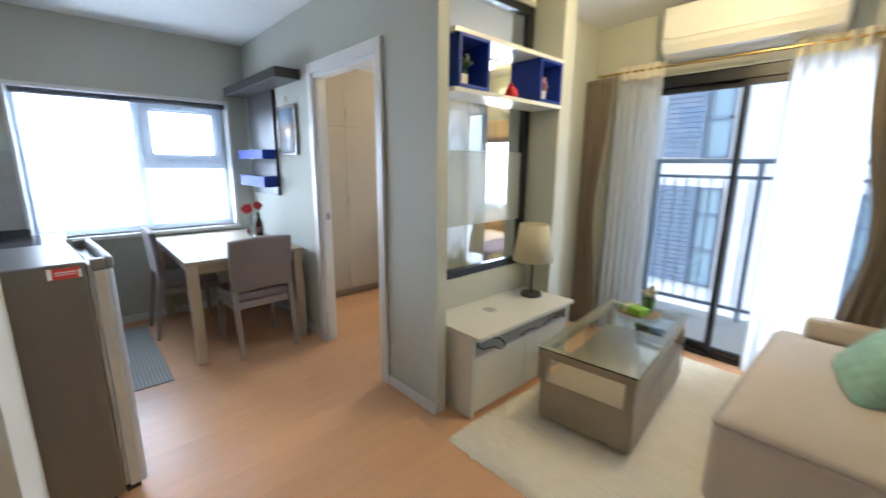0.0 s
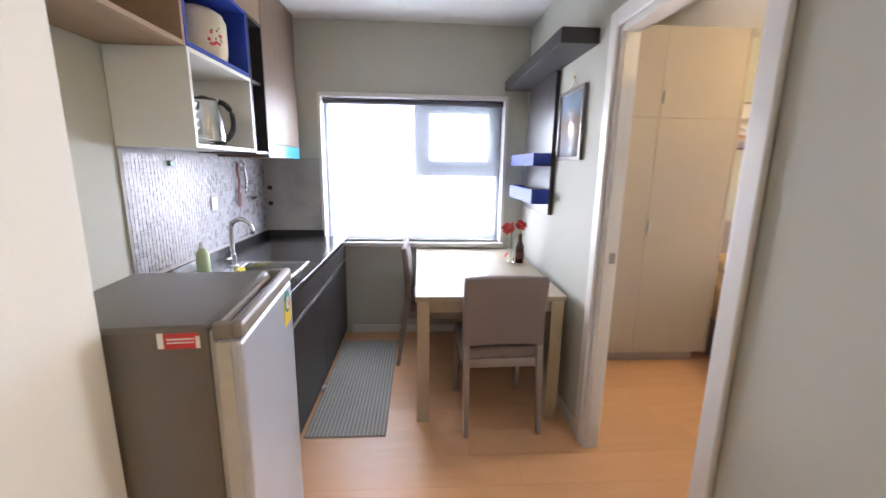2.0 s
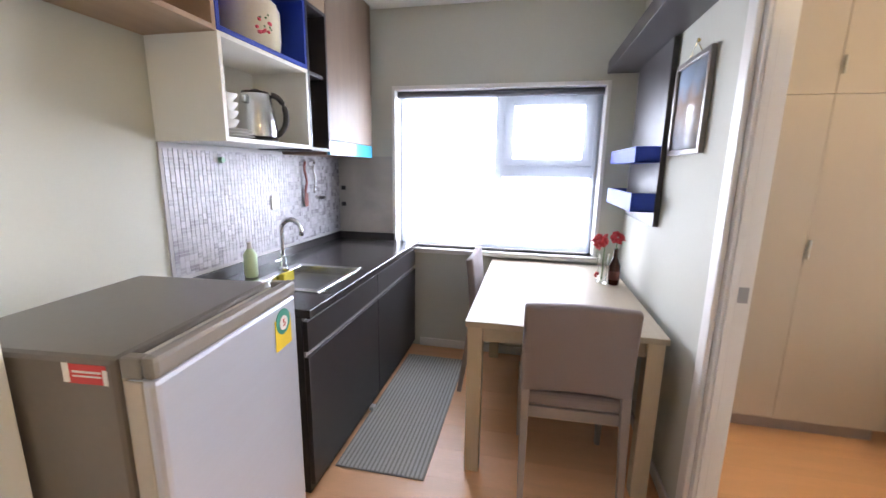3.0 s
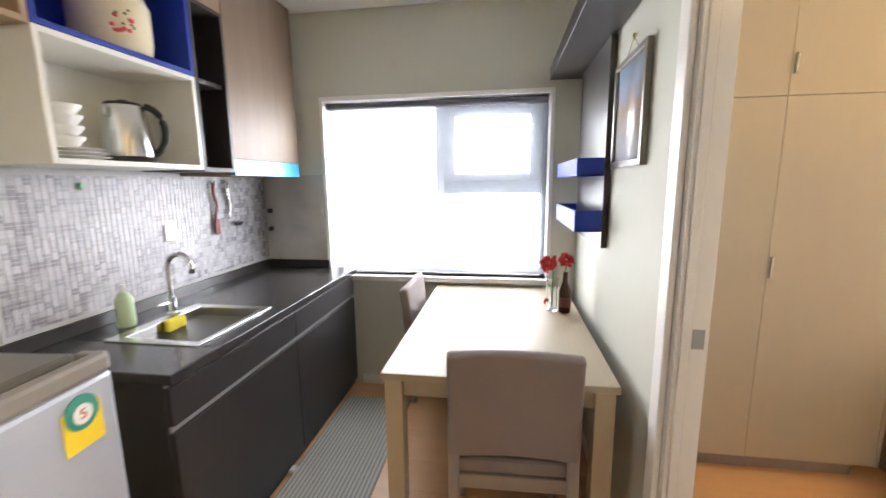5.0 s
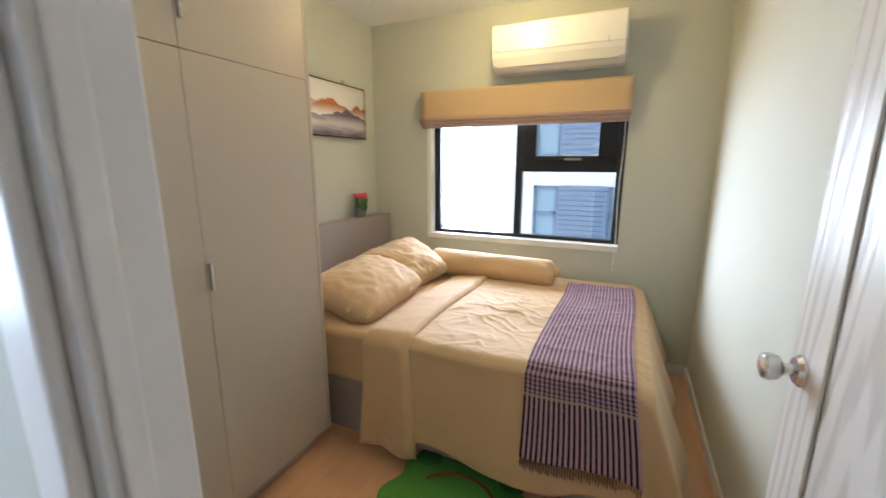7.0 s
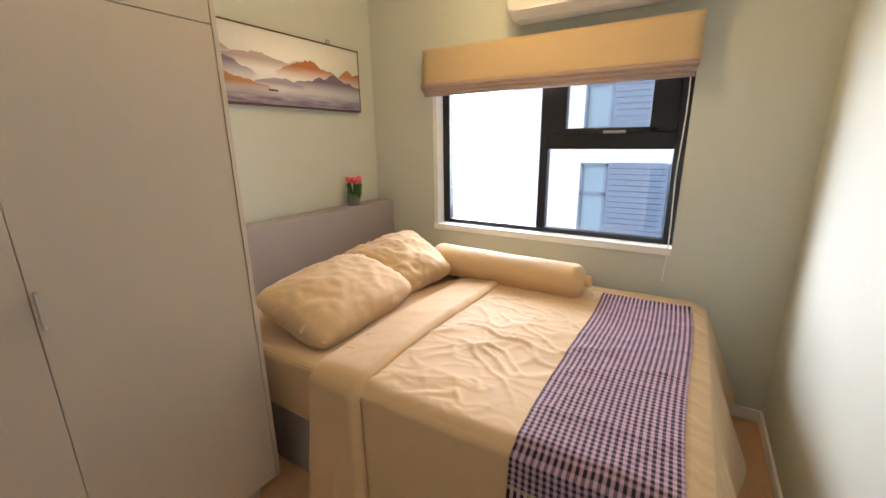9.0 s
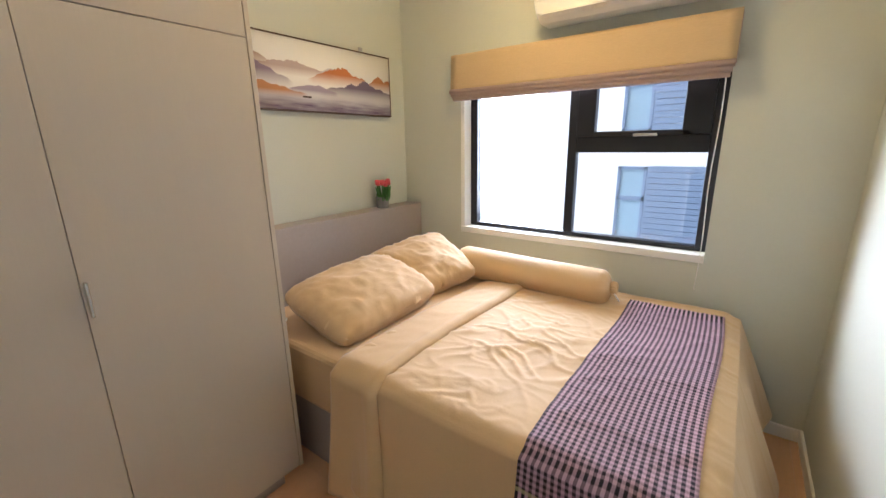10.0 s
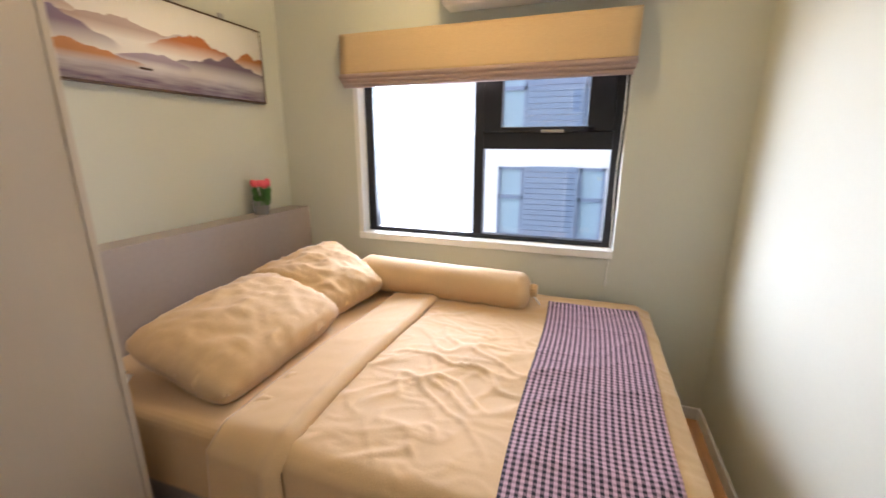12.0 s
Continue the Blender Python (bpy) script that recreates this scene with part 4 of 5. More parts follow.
def cubby(name, x0, x1, z0, z1, mat, parent, t=0.018, y0=None, y1=1.425, back=None):
    y0 = SOUTH + 0.003 if y0 is None else y0
    ob = boxes(name, [(x0, x0 + t, y0 + 0.012, y1, z0, z1), (x1 - t, x1, y0 + 0.012, y1, z0, z1), (x0 + t, x1 - t, y0 + 0.012, y1, z0, z0 + t), (x0 + t, x1 - t, y0 + 0.012, y1, z1 - t, z1)], mat, parent, 0.0015)
    box("back", x0, x1, y0, y0 + 0.012, z0, z1, back or mat, parent, 0)
    return ob


def wall_cabinets():
    w = thing("wall_cabinet_white", (-2.15, 1.25, 1.42), "open white wall cubby with kettle and dishes", "wall cabinet")
    cubby("body", -2.445, -1.845, 1.44, 1.820, WHITE_LAM, w)
    b = thing("wall_cabinet_blue", (-2.15, 1.25, 1.81), "open royal blue wall cubby", "wall cabinet")
    cubby("body", -2.445, -1.847, 1.822, 2.14, BLUE, b)
    d = thing("wall_cabinet_dark", (-2.55, 1.25, 1.42), "narrow dark open wall shelf", "wall cabinet")
    cubby("body", -2.655, -2.447, 1.433, 2.14, DARK_WOOD, d)
    box("shelf", -2.637, -2.465, SOUTH + 0.015, 1.405, 1.81, 1.83, DARK_WOOD, d)
    t = thing("wall_cabinet_tall", (-2.98, 1.25, 1.42), "grey-brown wood wall cabinet with a cyan bottom strip", "wall cabinet")
    box("body", -3.29, -2.657, SOUTH + 0.003, 1.40, 1.418, H - 0.004, WOOD_CAB, t, 0.002)
    box("door", -3.288, -2.659, 1.401, 1.42, 1.50, H - 0.006, WOOD_CAB, t, 0.002)
    box("light_strip", -3.288, -2.659, 1.401, 1.42, 1.418, 1.498, CYAN, t, 0.002)
    o = thing("wall_cabinet_wood", (-1.4, 1.25, 1.82), "tan wood open wall shelf over the fridge", "wall cabinet")
    cubby("body", -1.843, -1.012, 1.814, 2.14, WOOD_CAB_H, o)
    u = thing("upper_cabinet", (-1.8, 1.25, 2.13), "grey-brown wood top cabinet", "wall cabinet")
    box("body", -2.655, -1.012, SOUTH + 0.003, 1.42, 2.142, H - 0.004, WOOD_CAB_H, u, 0.002)


def kettle():
    k = thing("electric_kettle", (-2.23, 1.28, 1.458), "stainless electric kettle with a black handle", "kettle")
    x, y, z = -2.245, 1.27, 1.4585
    lathe("base", [(0.085, 0), (0.088, 0.014), (0.08, 0.026)], (x, y, z), BLACK, k)
    lathe("body", [(0.086, 0.026), (0.088, 0.045), (0.083, 0.11), (0.070, 0.19), (0.064, 0.215)], (x, y, z), STEEL, k, 32)
    lathe("lid", [(0.064, 0.215), (0.058, 0.226), (0.022, 0.232), (0.015, 0.238)], (x, y, z), BLACK, k)
    pts = [(x - 0.55 * (0.066 + 0.062 * math.sin(a)), y + 0.83 * (0.066 + 0.062 * math.sin(a)), z + 0.125 + 0.092 * math.cos(a)) for a in (math.pi * i / 14 for i in range(15))]
    tube("handle", pts, 0.0135, BLACK, k, 10)
    box("spout", x + 0.058, x + 0.09, y - 0.015, y + 0.015, z + 0.17, z + 0.205, STEEL, k, 0.006)
    for n, (r, zz) in enumerate(((0.115, 1.4585), (0.11, 1.471), (0.10, 1.484))):
        tagged(lathe("plate", [(r * 0.55, 0), (r, 0.010), (r - 0.004, 0.012), (r * 0.5, 0.004)], (-1.985, 1.305, zz), WHITE_PLASTIC, None, 28), "white china plate stacked in the cubby", "plate", "stacked plates")
    for n in range(4):
        tagged(lathe("bowl", [(0.034, 0), (0.056, 0.026), (0.060, 0.034), (0.055, 0.034), (0.030, 0.006)], (-1.97, 1.315, 1.4975 + n * 0.033), WHITE_PLASTIC, None, 24), "white china bowl stacked on plates", "bowl", "stacked bowls")


def rice_cooker():
    r = thing("rice_cooker", (-2.18, 1.27, 1.83), "cream rice cooker with a printed rose", "rice cooker")
    x, y, z = -2.23, 1.28, 1.8415
    lathe("body", [(0.105, 0), (0.118, 0.01), (0.125, 0.06), (0.125, 0.18), (0.118, 0.192)], (x, y, z), CREAM_CHINA, r, 36)
    lathe("lid", [(0.118, 0.192), (0.112, 0.21), (0.08, 0.23), (0.0201, 0.236), (0.018, 0.25)], (x, y, z), CREAM_CHINA, r, 36)
    bm = bmesh.new()
    rnd = random.Random(4)
    for i in range(9):
        a = radians(62 + rnd.uniform(-16, 16))
        zz = z + 0.09 + rnd.uniform(-0.03, 0.03)
        bmesh.ops.create_icosphere(bm, subdivisions=1, radius=0.010, matrix=Matrix.Translation((x + 0.121 * math.cos(a), y + 0.121 * math.sin(a), zz)))
    mesh_object("printed_rose", bm, PINK, r)
    bm = bmesh.new()
    for i in range(6):
        a = radians(62 + rnd.uniform(-20, 20))
        zz = z + 0.11 + rnd.uniform(-0.03, 0.04)
        bmesh.ops.create_icosphere(bm, subdivisions=1, radius=0.007, matrix=Matrix.Translation((x + 0.121 * math.cos(a), y + 0.121 * math.sin(a), zz)))
    mesh_object("printed_leaves", bm, LEAF, r)


def floor_mat():
    m = thing("kitchen_mat", (-2.58, 1.93, 0), "grey ribbed kitchen runner mat on the floor", "mat")
    box("mat", -3.17, -2.0, 1.725, 2.145, 0.0005, 0.006, MAT_A, m, 0.002)
    boxes("rib", [(-3.165, -2.005, 1.735 + i * 0.0205, 1.746 + i * 0.0205, 0.006, 0.0085) for i in range(20)], MAT_B, m, 0)
    tagged(box("small_tag", -2.47, -2.43, 1.715, 1.74, 0.009, 0.03, WHITE_LABEL, None, 0.003), "small white tag by the cabinet foot", "tag")


def table():
    t = thing("dining_table", (-2.72, 2.69, 0), "pale maple dining table against the wall", "table")
    x0, x1, y0, y1, z = -3.34, -2.10, 2.295, 3.09, 0.725
    box("top", x0, x1, y0, y1, z - 0.026, z, PALE_WOOD, t, 0.003)
    boxes("apron", [(x0 + 0.05, x1 - 0.05, y0 + 0.03, y0 + 0.05, z - 0.095, z - 0.026), (x0 + 0.05, x1 - 0.05, y1 - 0.05, y1 - 0.03, z - 0.095, z - 0.026),
                    (x0 + 0.03, x0 + 0.05, y0 + 0.05, y1 - 0.05, z - 0.095, z - 0.026), (x1 - 0.05, x1 - 0.03, y0 + 0.05, y1 - 0.05, z - 0.095, z - 0.026)], PALE_WOOD, t, 0.002)
    for a in (x0 + 0.01, x1 - 0.075):
        for b in (y0 + 0.01, y1 - 0.075):
            box("leg", a, a + 0.065, b, b + 0.065, 0, z - 0.026, PALE_LEG, t, 0.004)


def chair():
    c = thing("dining_chair", (0, 0, 0), "taupe fabric dining chair with slender wooden legs", "chair", "chairs at the table")
    w = 0.212
    bm = bmesh.new()
    add_box(bm, -0.20, 0.185, -w + 0.005, w - 0.005, 0.40, 0.46)
    mesh_object("seat", bm, CHAIR_FABRIC, c, 0.02, segments=3)
    boxes("apron", [(-0.20, 0.19, -w + 0.008, -w + 0.028, 0.35, 0.40), (-0.20, 0.19, w - 0.028, w - 0.008, 0.35, 0.40), (-0.20, -0.18, -w + 0.028, w - 0.028, 0.35, 0.40), (0.17, 0.19, -w + 0.028, w - 0.028, 0.35, 0.40)], CHAIR_LEG, c, 0.003)

    def back(u, v):
        y = (u - 0.5) * 2 * (w + 0.002)
        return (0.19 + 0.028 * v * v - 0.012 * math.cos(math.pi * (u - 0.5)), y, 0.475 + 0.37 * v + 0.006 * math.cos(math.pi * (u - 0.5)))
    bk = sheet("backrest", 12, 10, back, CHAIR_FABRIC, c, 0.042)
    bv = bk.modifiers.new("round", "BEVEL")
    bv.width, bv.segments, bv.limit_method = 0.012, 3, "ANGLE"
    for y in (-w + 0.018, w - 0.018):
        for x, lean in ((-0.185, -0.0), (0.185, 0.075)):
            bm = bmesh.new()
            top = 0.40 if x < 0 else 0.50
            vs = add_box(bm, -0.02, 0.02, -0.018, 0.018, 0, top)
            for v in vs:
                k = 1 - v.co.z / top
                v.co.x = v.co.x * (1 - 0.35 * k) + x + lean * k
                v.co.y = v.co.y * (1 - 0.35 * k) + y
            mesh_object("leg", bm, CHAIR_LEG, c, 0.003)
    return c


def shelf_unit():
    s = thing("wall_shelf_unit", (-2.9, 3.1, 1.07), "dark wood wall panel with two blue ledges", "wall shelf")
    box("panel", -3.22, -2.62, DOORY - 0.028, DOORY - 0.002, 1.09, 1.945, DARK_WOOD, s, 0.002)
    for z0, z1 in ((1.395, 1.47), (1.16, 1.25)):
        boxes("ledge", [(-3.23, -2.615, 3.01, 3.025, z0, z1), (-3.23, -2.615, 3.025, DOORY - 0.03, z0, z0 + 0.012), (-3.23, -3.218, 3.025, DOORY - 0.03, z0, z1), (-2.627, -2.615, 3.025, DOORY - 0.03, z0, z1)], BLUE, s, 0.002)
    t = thing("wall_shelf", (-2.7, 3.1, 1.95), "long dark grey wood wall shelf", "wall shelf")
    box("board", WEST + 0.004, -2.11, 2.965, DOORY - 0.002, 1.95, 2.02, DARK_WOOD, t, 0.003)


def wall_picture():
    p = thing("framed_print", (-2.39, DOORY - 0.02, 1.41), "small framed print behind glass", "picture")
    x0, x1, z0, z1 = -2.56, -2.20, 1.423, 1.80
    y = DOORY - 0.022
    t = 0.022
    boxes("frame", [(x0, x0 + t, y, DOORY - 0.002, z0, z1), (x1 - t, x1, y, DOORY - 0.002, z0, z1), (x0 + t, x1 - t, y, DOORY - 0.002, z0, z0 + t), (x0 + t, x1 - t, y, DOORY - 0.002, z1 - t, z1)], surface("pewter_frame", (0.22, 0.20, 0.18), 0.35, 0.5), p, 0.003)
    sheet("print", 2, 2, lambda u, v: (x0 + t + u * (x1 - x0 - 2 * t), y + 0.012, z0 + t + v * (z1 - z0 - 2 * t)), PRINT, p, 0.002)
    lathe("hook", [(0.008, -0.012), (0.006, -0.002)], (-2.38, DOORY, 1.86), BRASS, p, 12, axis="y")
    tube("cord", [(-2.47, DOORY - 0.012, 1.785), (-2.38, DOORY - 0.01, 1.855), (-2.29, DOORY - 0.012, 1.785)], 0.0015, BRASS, p, 6)


def petal_cluster(name, centre, r, count, petal, mat, parent, seed):
    rnd = random.Random(seed)
    bm = bmesh.new()
    for i in range(count):
        d = Vector((rnd.gauss(0, 1), rnd.gauss(0, 1), rnd.gauss(0.2, 0.8))).normalized() * r * rnd.uniform(0.5, 1.0)
        m = Matrix.Translation(Vector(centre) + d) @ Euler((rnd.uniform(0, 6), rnd.uniform(0, 6), rnd.uniform(0, 6))).to_matrix().to_4x4() @ Matrix.Diagonal((1, 0.75, 0.3, 1))
        bmesh.ops.create_icosphere(bm, subdivisions=1, radius=petal * rnd.uniform(0.7, 1.2), matrix=m)
    return mesh_object(name, bm, mat, parent, smooth=True)


def table_things():
    b = thing("flower_bottle", (-2.86, 3.02, 0.725), "brown glass bottle with red paper flowers", "bottle")
    x, y, z = -2.86, 3.02, 0.7255
    lathe("bottle", [(0.028, 0), (0.03, 0.005), (0.03, 0.11), (0.013, 0.155), (0.012, 0.20), (0.014, 0.205)], (x, y, z), AMBER, b, 24)
    lathe("label", [(0.0305, 0.03), (0.0305, 0.08)], (x, y, z), surface("dark_label", (0.12, 0.03, 0.02), 0.6), b, 24)
    tube("stem", [(x, y, z + 0.15), (x, y, z + 0.24)], 0.003, LEAF, b, 6)
    petal_cluster("flower", (x, y, z + 0.265), 0.035, 26, 0.02, RED, b, 3)
    v = thing("flower_vase", (-2.88, 2.96, 0.725), "clear glass vase with red and pink flowers", "vase")
    x, y = -2.88, 2.96
    lathe("vase", [(0.026, 0), (0.028, 0.006), (0.024, 0.08), (0.030, 0.17), (0.027, 0.17), (0.021, 0.08), (0.022, 0.01)], (x, y, z), glass("clear_vase_glass", (0.95, 0.97, 0.97)), v, 24)
    tube("stem", [(x, y, z + 0.02), (x + 0.01, y, z + 0.22)], 0.003, LEAF, v, 6)
    petal_cluster("flower", (x, y - 0.02, z + 0.24), 0.045, 34, 0.02, RED, v, 5)
    petal_cluster("pink_flower", (x - 0.02, y - 0.03, z + 0.225), 0.03, 14, 0.017, PINK, v, 6)
    petal_cluster("bud", (x, y - 0.028, z + 0.045), 0.012, 8, 0.012, RED, v, 7)


counter()
sink()
tap()
small_kitchen()
fridge()
wall_cabinets()
kettle()
rice_cooker()
floor_mat()
table()
c1 = chair()
c1.matrix_basis = pose(-2.25, 2.745, 0, 0, 0, 2)
copy_thing(c1, pose(-2.96, 2.43, 0, 0, 0, -90))
shelf_unit()
wall_picture()
table_things()


# ---- bedroom ----
def wardrobe():
    w = thing("wardrobe", (-3.05, 3.83, 0), "tall greige laminate wardrobe with four doors", "wardrobe")
    x0, x1, y0, y1, top = BEDWEST + 0.004, -2.762, DOORN + 0.004, 4.395, 2.25
    box("plinth", x0, x1 - 0.035, y0, y1 - 0.06, 0, 0.085, HEADBOARD, w, 0)
    box("body", x0, x1, y0, y1, 0.085, top, WARDROBE, w, 0.002)
    # flat dark sheet: the shade in the door gaps, put in as colour
    box("gap_shadow", x1, x1 + 0.003, y0 + 0.005, y1 - 0.02, 0.09, top - 0.005, WARDROBE_GAP_SHADE, w, 0)
    for a, b in ((y0 + 0.002, 3.8452), (3.847, y1 - 0.0175)):
        for p, q in ((0.088, 1.7065), (1.709, top - 0.002)):
            box("door", x1 + 0.003, x1 + 0.021, a, b, p, q, WARDROBE, w, 0.0015)
    for p, q in ((0.95, 1.045), (1.79, 1.87)):
        box("handle", x1 + 0.021, x1 + 0.038, 3.852, 3.860, p, q, STEEL, w, 0.002)
    box("side_edge", x1 + 0.003, x1 + 0.023, y1 - 0.016, y1, 0.085, top, WARDROBE, w, 0.001)


BX0, BX1, BY0, BY1, BZ = -3.27, -1.36, 4.46, 5.80, 0.575


def ridge(x, y, seed, power):
    """Sharp creases where the noise changes sign."""
    return (1 - min(1.0, abs(noise.noise(Vector((x, y, seed)))) * 1.8)) ** power


def wrinkle(x, y):
    swell = noise.noise(Vector((x * 2.2, y * 3.0, 3.0))) * 0.009
    wx, wy = x + 0.05 * noise.noise(Vector((x * 6, y * 6, 9))), y + 0.05 * noise.noise(Vector((x * 6, y * 6, 19)))
    long = ridge(wx * 1.6 + wy * 1.2, wy * 6.5 - wx * 3.6, 1.0, 9) * 0.006
    spot = math.exp(-((x + 2.02) ** 2 / 0.09 + (y - 4.98) ** 2 / 0.12))
    crumple = ridge(wx * 4 - wy * 3, wy * 9 + wx * 6, 7.0, 8) * 0.011 * spot + ridge(wx * 9, wy * 6 - wx * 4, 4.0, 6) * 0.005 * spot
    fine = ridge(wx * 5 + wy * 6 + 3, wy * 13 - wx * 5, 5.0, 10) * 0.003
    return swell + long + crumple + fine


def bed():
    b = thing("bed", (-2.3, 5.1, 0), "double bed with mauve-grey headboard and golden beige bedding", "bed")
    box("headboard", BEDWEST + 0.004, BX0 - 0.005, 4.40, BEDN - 0.004, 0.0, 0.967, HEADBOARD, b, 0.003)
    box("base", BX0, BX1 - 0.04, BY0 + 0.05, BY1, 0.0, 0.30, HEADBOARD, b, 0.004)
    bm = bmesh.new()
    add_box(bm, BX0, BX1 - 0.02, BY0 + 0.015, BY1, 0.30, BZ - 0.008)
    mesh_object("mattress", bm, COTTON, b, 0.035, segments=4)

    # the quilt: flat on top, hanging at the near side and the foot
    fold = -2.545
    lx, ly = BX1 - fold, BY1 - BY0

    def quilt(u, v):
        s, t = u * (lx + 0.46), v * (ly + 0.46)
        dx, dy = max(0.0, s - lx), max(0.0, t - ly)
        x, y = fold + min(s, lx), BY1 - min(t, ly)
        drop = math.hypot(dx, dy) if dx and dy else dx + dy
        drop = min(drop, 0.50)
        r = 0.045
        z = BZ + 0.012 + wrinkle(x, y)
        ex, ey = max(0, 1 - (lx - min(s, lx)) / r) if s < lx else 1.0, max(0, 1 - (ly - min(t, ly)) / r) if t < ly else 1.0
        z -= 0.022 * (ex * ex + ey * ey)
        hang = min(drop / 0.4, 1.2)
        fl = 0.010 + 0.045 * hang
        wave_y = math.sin(x * 13.0 + 1.1 * math.sin(x * 5)) * 0.020 * hang + 0.010 * noise.noise(Vector((x * 5, drop * 4, 2)))
        wave_x = math.sin(y * 12.0 + 0.7) * 0.022 * hang
        if dy:
            y -= (fl + wave_y) * (dy / drop if drop else 0) + (0.6 * dx if dx else 0)* 0.35
        if dx:
            x += (fl + 0.01 + 0.09 * hang + wave_x) * (dx / drop if drop else 0) + (0.6 * dy if dy else 0) * 0.35
        z -= drop * (0.97 + 0.05 * math.sin(x * 6))
        return (x, y, max(z, 0.02))
    sheet("quilt", 190, 210, quilt, COTTON, b, 0.012)

    # the part turned back over it
    def flap(u, v):
        t = v * (ly + 0.50)
        dy = max(0.0, t - ly)
        s = u * 0.235
        x = fold - 0.01 + s + 0.012 * math.sin(t * 5)
        y = BY1 - min(t, ly)
        puff = 0.006 + 0.016 * min(1.0, max(0.0, u) * 1.4) * min(1.0, (1 - u) * 14) + 0.006 * max(0.0, 1 - abs(u - 0.86) * 12)
        z = BZ + 0.012 + puff * (1 if not dy else 0.6) + 0.6 * wrinkle(x + 1, y)
        near = max(0.0, 1 - (ly - min(t, ly)) / 0.05)
        z -= 0.025 * near * near + dy
        if dy:
            hang = dy / 0.5
            y -= 0.018 + puff + 0.05 * hang + 0.015 * math.sin(s * 32 + 2 * hang) * hang
            x += (0.06 * hang) * (u - 0.3) + 0.02 * hang
        return (x, y, max(z, 0.03))
    sheet("turned_quilt_edge", 24, 90, flap, COTTON, b, 0.010)


def pillow(name, at, size, turn, seed, tilt=0, label="golden beige crumpled cotton pillow leaning on the headboard"):
    bm = bmesh.new()
    bmesh.ops.create_cube(bm, size=2)
    bmesh.ops.subdivide_edges(bm, edges=bm.edges[:], cuts=35, use_grid_fill=True)
    for v in bm.verts:
        p = v.co
        x, y, z = p
        thick = (max(0, 1 - x * x) * max(0, 1 - y * y)) ** 0.42
        pull = 1 - 0.07 * (1 - abs(x) ** 2) * abs(y) ** 3
        pull2 = 1 - 0.07 * (1 - abs(y) ** 2) * abs(x) ** 3
        round_off = 1 - 0.11 * (x * y) ** 4
        q = Vector((x * size[0] * pull2 * round_off, y * size[1] * pull * round_off, z * size[2] * (0.06 + 0.94 * thick)))
        edge = max(abs(x), abs(y))
        rim = max(0, edge - 0.55)
        q.z += 0.008 * rim * math.sin(7 * math.atan2(y, x) + seed) + 0.02 * noise.noise(Vector((x * 2 + seed, y * 2, z))) * thick
        side = 1 if z > 0 else 0.3
        q.z += 0.011 * ridge(x * 1.6 + y * 1.1 + seed, y * 4.2 - x * 2.2, seed, 7) * side * (0.3 + 0.7 * thick)
        q.z += 0.010 * ridge(x * 4 + seed, y * 6 + x * 2, seed + 3, 6) * side * min(1, 2 * rim + 0.3)
        q.z += (0.010 * abs(noise.noise(Vector((x * 3 + y * 2 + seed * 3, y * 7 - x * 3, z)))) - 0.005) * (1 if z > 0 else 0.4)
        v.co = q
    ob = mesh_object(name, bm, COTTON, None, smooth=True)
    ob.matrix_basis = pose(*at, *turn)
    return tagged(ob, label, "pillow", "pillows on the bed")


def pillow_tie():
    t = thing("pillow_tie", (-2.99, 4.50, 0.60), "short white and black cloth tie of a pillow case", "tie")
    tube("white_end", [(-2.99, 4.545, 0.625), (-2.985, 4.52, 0.605), (-2.97, 4.495, 0.593), (-2.945, 4.485, 0.587)], 0.008, WHITE_PLASTIC, t, 8)
    tube("black_end", [(-3.01, 4.545, 0.635), (-3.012, 4.52, 0.612), (-3.005, 4.50, 0.592)], 0.007, BLACK, t, 8)


def bolster():
    b = thing("bolster", (-2.38, 5.70, 0.60), "golden beige bolster cushion with gathered tied ends", "bolster")
    x0, x1, y, z, r = -2.78, -1.87, 5.63, 0.670, 0.097

    def skin(u, v):
        a = 2 * math.pi * v
        if u < 0.08:
            k = u / 0.08
            rr, x = 0.016 + (r - 0.016) * math.sin(k * math.pi / 2), x0 + 0.055 * (1 - math.cos(k * math.pi / 2)) * 1.0
        elif u > 0.92:
            k = (1 - u) / 0.08
            rr, x = 0.016 + (r - 0.016) * math.sin(k * math.pi / 2), x1 - 0.055 * (1 - math.cos(k * math.pi / 2))
        else:
            rr, x = r, x0 + 0.055 + (u - 0.08) / 0.84 * (x1 - x0 - 0.11)
        e = max(0, abs(u - 0.5) - 0.38) / 0.12
        rr *= 1 + 0.05 * e * math.sin(11 * a) + 0.04 * noise.noise(Vector((x * 4, math.cos(a), math.sin(a))))
        sag = -0.03 * (x - x0) / (x1 - x0)
        return (x, y + rr * math.cos(a), z + sag * 0.4 + 0.95 * rr * math.sin(a))
    sheet("cushion", 60, 40, skin, COTTON, b)
    for x, s in ((x0, -1), (x1, 1)):
        bm = bmesh.new()
        for i in range(14):
            a = 2 * math.pi * i / 14
            m = Matrix.Translation((x + s * 0.012, y + 0.022 * math.cos(a), z + 0.022 * math.sin(a))) @ Matrix.Diagonal((1.6, 0.6, 0.9, 1))
            bmesh.ops.create_icosphere(bm, subdivisions=1, radius=0.014, matrix=m)
        mesh_object("gathered_end", bm, COTTON, b, smooth=True)
        tube("tie", [(x + s * 0.005, y, z - 0.015), (x + s * 0.03, y - 0.025, z - 0.03), (x + s * 0.05, y - 0.03, z - 0.055)], 0.004, WHITE_PLASTIC, b, 6)


